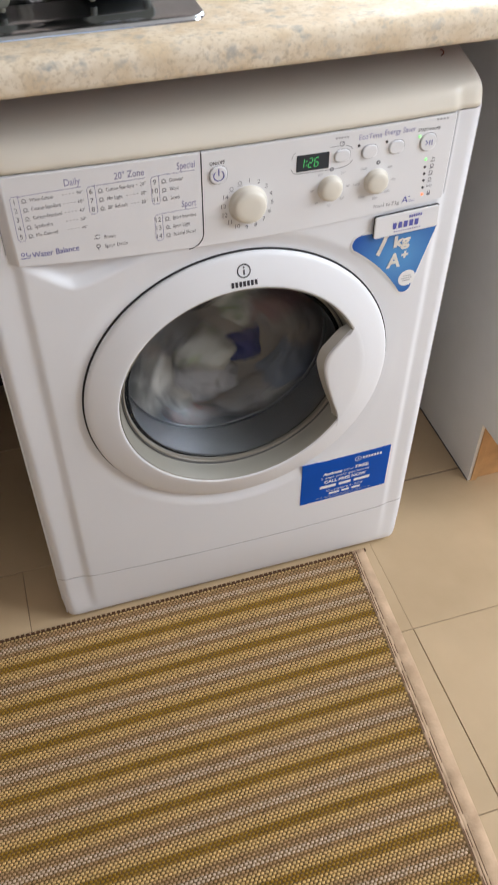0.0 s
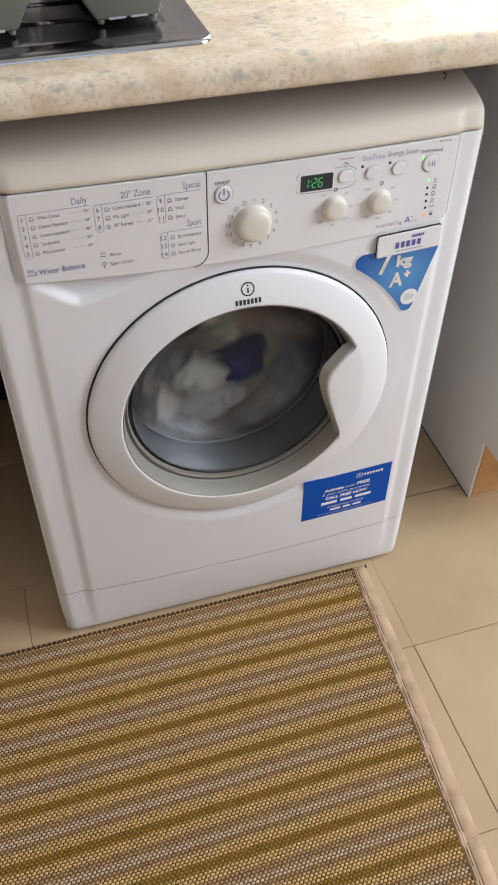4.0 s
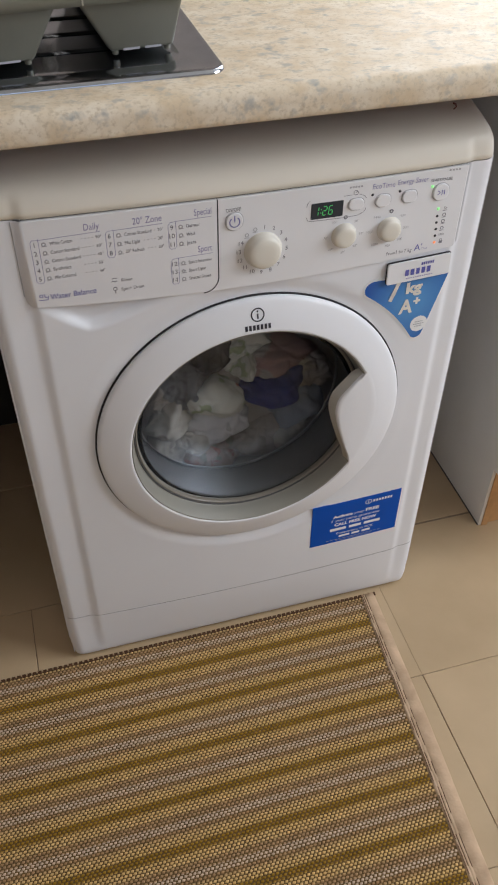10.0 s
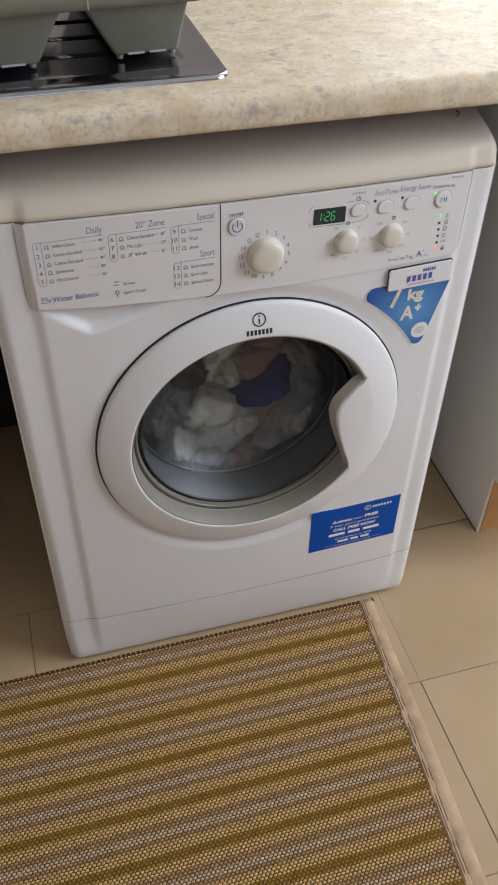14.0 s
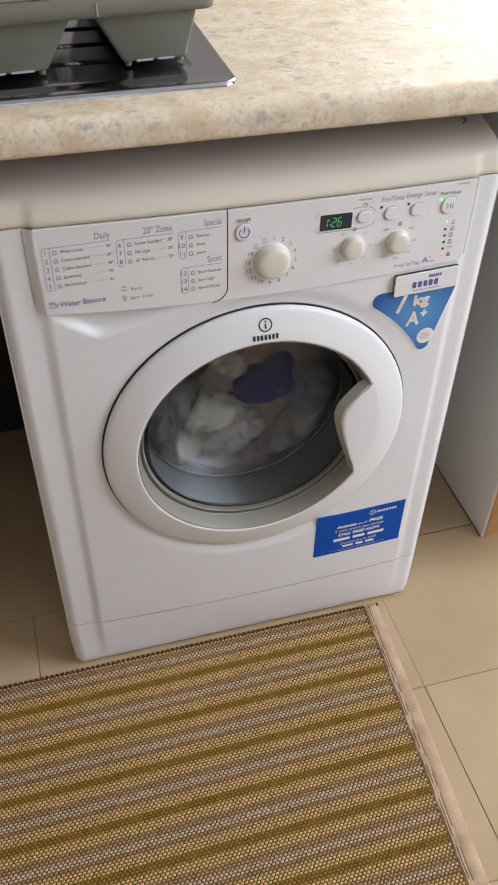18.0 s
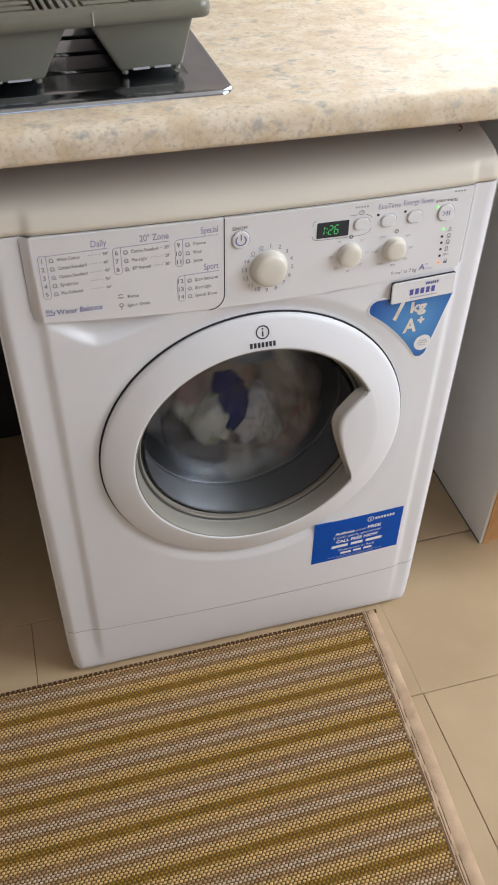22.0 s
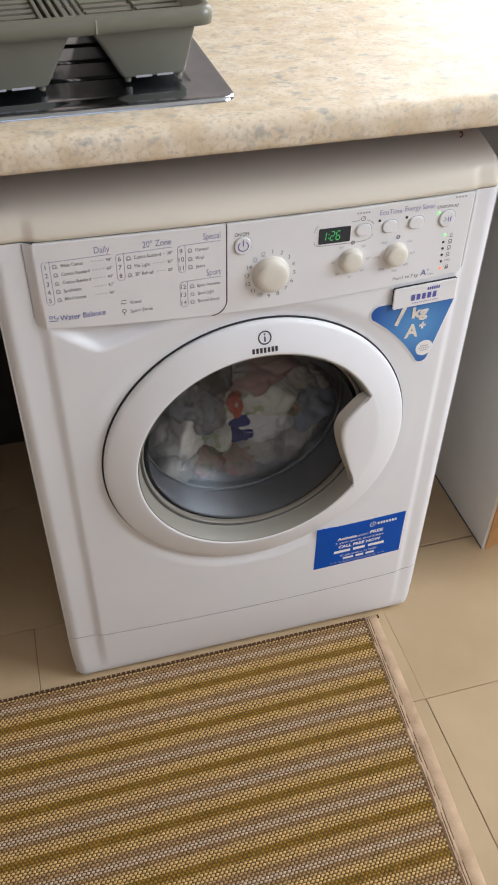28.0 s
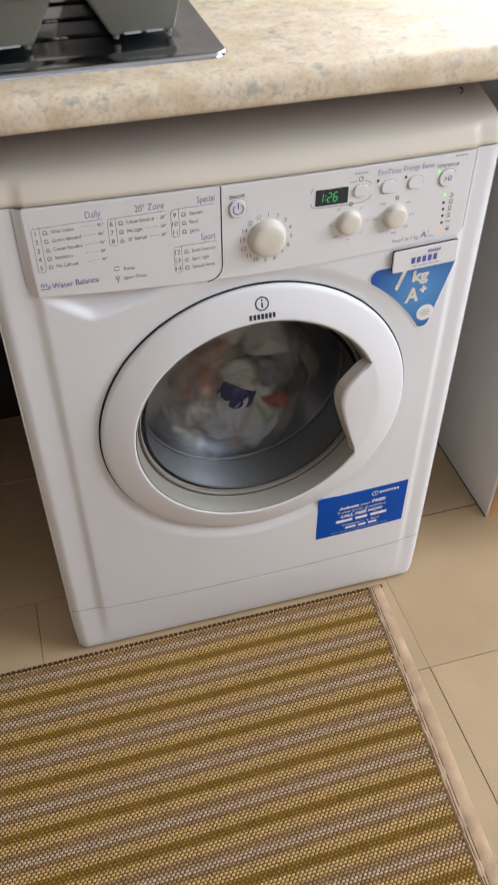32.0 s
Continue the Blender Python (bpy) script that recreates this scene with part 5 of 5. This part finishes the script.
C_WHITE = cloth_material("white_cotton", (0.78, 0.78, 0.81), (((0.55, 0.55, 0.58), 0.62),), 30, amount=0.10)
C_CREAM = cloth_material("cream_cotton", (0.60, 0.57, 0.52), (((0.40, 0.37, 0.33), 0.60),), 24, amount=0.12)
C_PRINT = cloth_material("printed_cotton", (0.74, 0.74, 0.68), (((0.62, 0.20, 0.10), 0.635), ((0.46, 0.52, 0.34), 0.56)), 24, amount=0.12)
C_PEACH = cloth_material("peach_print_cotton", (0.46, 0.33, 0.27), (((0.46, 0.19, 0.14), 0.56), ((0.28, 0.27, 0.20), 0.59)), 34, amount=0.2)
C_GREY = cloth_material("mottled_grey", (0.25, 0.255, 0.28), (((0.16, 0.16, 0.18), 0.52), ((0.30, 0.30, 0.32), 0.60)), 110)
C_NAVY = cloth_material("navy_cotton", (0.001, 0.016, 0.19), (((0.8, 0.20, 0.03), 0.72),), 16)
C_PALE = cloth_material("pale_blue_cotton", (0.27, 0.32, 0.41), (((0.20, 0.24, 0.31), 0.60),), 20, amount=0.1)
C_BEIGE = cloth_material("beige_cotton", (0.42, 0.375, 0.335), (((0.30, 0.26, 0.23), 0.60),), 26, amount=0.12)
C_PINK = cloth_material("pink_cotton", (0.37, 0.22, 0.215), (((0.36, 0.33, 0.31), 0.52),), 18)
C_CORAL = cloth_material("coral_cotton", (0.50, 0.10, 0.075), (((0.58, 0.50, 0.46), 0.62),), 60)
C_DARK = cloth_material("charcoal_cotton", (0.035, 0.035, 0.04), (((0.09, 0.09, 0.10), 0.56),), 40)

# name, label, cloth, seed, size, rest place A and rest place B about the turning centre (x, y, z)
WASH = [
    ("shirt", "crumpled wet white cotton shirt", C_WHITE, 1, (0.054, 0.042, 0.034), (-0.024, 0.142, -0.036), (0.045, 0.146, 0.004)),
    ("blouse", "wet blouse with red and green print", C_PRINT, 2, (0.060, 0.042, 0.036), (-0.030, 0.142, 0.022), (0.048, 0.152, 0.052)),
    ("shorts", "navy blue cotton shorts with an orange mark", C_NAVY, 3, (0.048, 0.036, 0.035), (0.058, 0.134, 0.038), (-0.002, 0.160, 0.006)),
    ("pillowcase", "pale blue wet cotton pillowcase", C_PALE, 4, (0.040, 0.040, 0.048), (0.104, 0.152, -0.016), (0.112, 0.152, 0.020)),
    # added bundle; its mottling stands in for the drum's perforated steel
    ("pyjama_top", "mottled grey bundle standing in for the perforated drum", C_GREY, 5, (0.046, 0.040, 0.042), (-0.080, 0.154, 0.052), (-0.058, 0.154, 0.054)),
    ("towel", "beige wet cotton hand towel", C_BEIGE, 6, (0.048, 0.040, 0.040), (0.052, 0.148, -0.078), (0.062, 0.146, -0.050)),
    ("leggings", "peach patterned children's leggings", C_PEACH, 7, (0.034, 0.040, 0.032), (-0.040, 0.148, -0.094), (-0.048, 0.146, -0.056)),
    ("t_shirt", "crumpled wet cream cotton t-shirt", C_CREAM, 8, (0.042, 0.042, 0.040), (-0.096, 0.146, -0.016), (-0.088, 0.146, 0.002)),
    ("sheet", "cream wet cotton cot sheet", C_CREAM, 9, (0.042, 0.042, 0.036), (-0.098, 0.152, -0.072), (-0.094, 0.150, -0.048)),
    ("cardigan", "pink wet cotton cardigan", C_PINK, 10, (0.060, 0.042, 0.032), (0.066, 0.160, 0.082), (0.034, 0.164, 0.094)),
    ("sock", "charcoal wet cotton sock", C_DARK, 11, (0.034, 0.032, 0.034), (-0.040, 0.162, 0.088), (-0.036, 0.166, 0.090)),
    ("vest", "grey-brown wet cotton vest", C_BEIGE, 12, (0.044, 0.042, 0.044), (0.122, 0.164, 0.050), (0.118, 0.168, 0.058)),
    ("nightdress", "peach patterned wet nightdress", C_PEACH, 15, (0.036, 0.040, 0.034), (-0.010, 0.160, -0.112), (0.006, 0.146, -0.062)),
    ("bib", "small printed cotton bib", C_PRINT, 16, (0.024, 0.036, 0.030), (0.014, 0.150, 0.070), (-0.034, 0.132, 0.000)),
    ("tea_towel", "wet cream cotton tea towel", C_CREAM, 17, (0.038, 0.042, 0.034), (0.100, 0.152, -0.066), (0.104, 0.152, -0.026)),
    ("babygrow", "wet white patterned cotton babygrow", C_PRINT, 18, (0.044, 0.042, 0.034), (0.010, 0.174, 0.100), (0.000, 0.160, 0.046)),
    ("baby_sock", "small coral red cotton baby sock", C_CORAL, 21, (0.013, 0.020, 0.020), (-0.002, 0.139, 0.020), (-0.008, 0.129, 0.066)),
    ("muslin", "crumpled grey-white muslin cloth", C_CREAM, 22, (0.032, 0.036, 0.026), (-0.066, 0.140, -0.054), (0.024, 0.146, -0.034)),
    ("flannel", "small coral and white cotton flannel", C_PEACH, 23, (0.024, 0.034, 0.018), (0.020, 0.185, -0.042), (0.082, 0.140, 0.040)),
    ("romper", "wet grey cotton romper", C_BEIGE, 24, (0.034, 0.036, 0.032), (-0.114, 0.158, 0.020), (-0.126, 0.158, -0.010)),
    ("bath_towel", "large beige wet bath towel", C_BEIGE, 13, (0.190, 0.070, 0.165), (0.0, 0.226, -0.020), (0.0, 0.226, -0.020)),
    ("duvet_cover", "bundled grey-white duvet cover", C_CREAM, 14, (0.100, 0.050, 0.060), (0.0, 0.225, 0.110), (0.0, 0.225, 0.110)),
]
CLOTHES = [(garment(n, lab, m, s, *size), A, B) for n, lab, m, s, size, A, B in WASH]

# ---------------------------------------------------------------- floor tiles, last of the structure
TL, TP, TX = 0.607, 0.305, 0.2485
tile_mesh = None
for j in range(-7, 3):
    shift = 0.305 if j >= 1 else 0.0
    for i in range(-4, 4):
        if tile_mesh is None:
            ob = part("tile", box(0.0006, TL - 0.0006, 0.0006, TP - 0.0006, -0.006, 0.0, bevel=0.0007, segments=1), TILE, floor)
            tile_mesh = ob.data
        else:
            ob = new("tile", tile_mesh)
            ob.parent = floor
        x, y = TX + TL * i - shift, -0.1780 + TP * j
        if x > -0.1 and j >= 1:
            y += 0.004
        ob.location = (x - (0.0013 if (i, j) == (0, 0) else 0.0), y, 0.0)


# ---------------------------------------------------------------- what moves
TURN = [(0.0, -2475.0), (1.29, -2160.0), (5.17, -1080.0), (6.36, -720.0), (8.8, 0.0), (9.0, 50.0), (9.1, 78.0), (9.2, 88.0), (9.5, 84.0), (10.1, 70.0), (10.6, 67.0), (13.75, 67.0),
        (13.95, 55.0), (14.15, 32.0), (14.38, 0.0), (15.59, -360.0), (16.8, -720.0), (18.2, -1080.0), (19.42, -1440.0), (21.85, -2160.0), (24.5, -2843.0),
        (25.1, -3003.0), (25.5, -3115.0), (25.9, -3225.0), (26.02, -3249.0), (26.2, -3246.0), (26.6, -3240.0), (31.4, -3240.0), (31.55, -3227.0), (31.7, -3200.0), (31.85, -3164.0), (32.0, -3123.0)]


def turn_at(t):
    """Degrees by which the load has turned clockwise, seen from the front."""
    for (ta, a), (tb, b) in zip(TURN, TURN[1:]):
        if t <= tb:
            return a + (b - a) * (t - ta) / (tb - ta)
    return TURN[-1][1]


def load_pose(t, A, B, k):
    """A bundle's place: it turns with the load, and works its way from its first resting place to its second."""
    f = smoothstep(19.0, 25.0, t)
    x, y, z = (A[i] + (B[i] - A[i]) * f for i in range(3))
    z -= 0.004 + 0.007 * f
    if k == 2:
        y += 0.030 * (1 - smoothstep(2.6, 4.6, t))
    spin = turn_at(t) - 67.0 + 67.0 * f
    r, own = math.hypot(x, z), math.degrees(math.atan2(x, z))
    # lifted slowly on the rising side, quick on the falling side, and lagging a little while the drum turns
    first = 1 - smoothstep(8.8, 9.1, t)
    second = smoothstep(13.95, 14.3, t) * (1 - smoothstep(25.6, 26.0, t))
    third = smoothstep(31.6, 32.2, t)
    th = turn_at(t)
    turned = spin + 18.0 * first + first * 28.0 * (0.94 - math.cos(radians(th + 20.0))) - second * 22.0 * (0.94 - math.cos(radians(th - 20.0)))
    a = radians(own + turned)
    sway = (first + second + third) * 0.006 * math.sin(2 * a + k * 1.9)
    pz = r * math.cos(a)
    going = min(1.0, first + second + third)
    low, high = 1 - 0.12 * going, 0.92 + 0.36 * going
    y += 0.008
    if k == 2:
        # the shorts ride nearer to the middle while the drum turns the first way
        shift, pull, low = -0.016 * first, 1 - 0.28 * first, 1 - 0.32 * going
    else:
        shift, pull = 0.0, 1 + 0.07 * going
    return pose(CX + shift + r * pull * math.sin(a) + sway, y, CZ + pull * pz * (high if pz > 0 else low), 0, turned, 0)


def motions():
    steps = [round(0.1 * i, 1) for i in range(321)]
    for k, (ob, A, B) in enumerate(CLOTHES):
        walk(ob, [(t, load_pose(t, A, B, k)) for t in steps])
    walk(drum, [(t, pose(*DRUM, 0, turn_at(t), 0)) for t in steps])


motions()
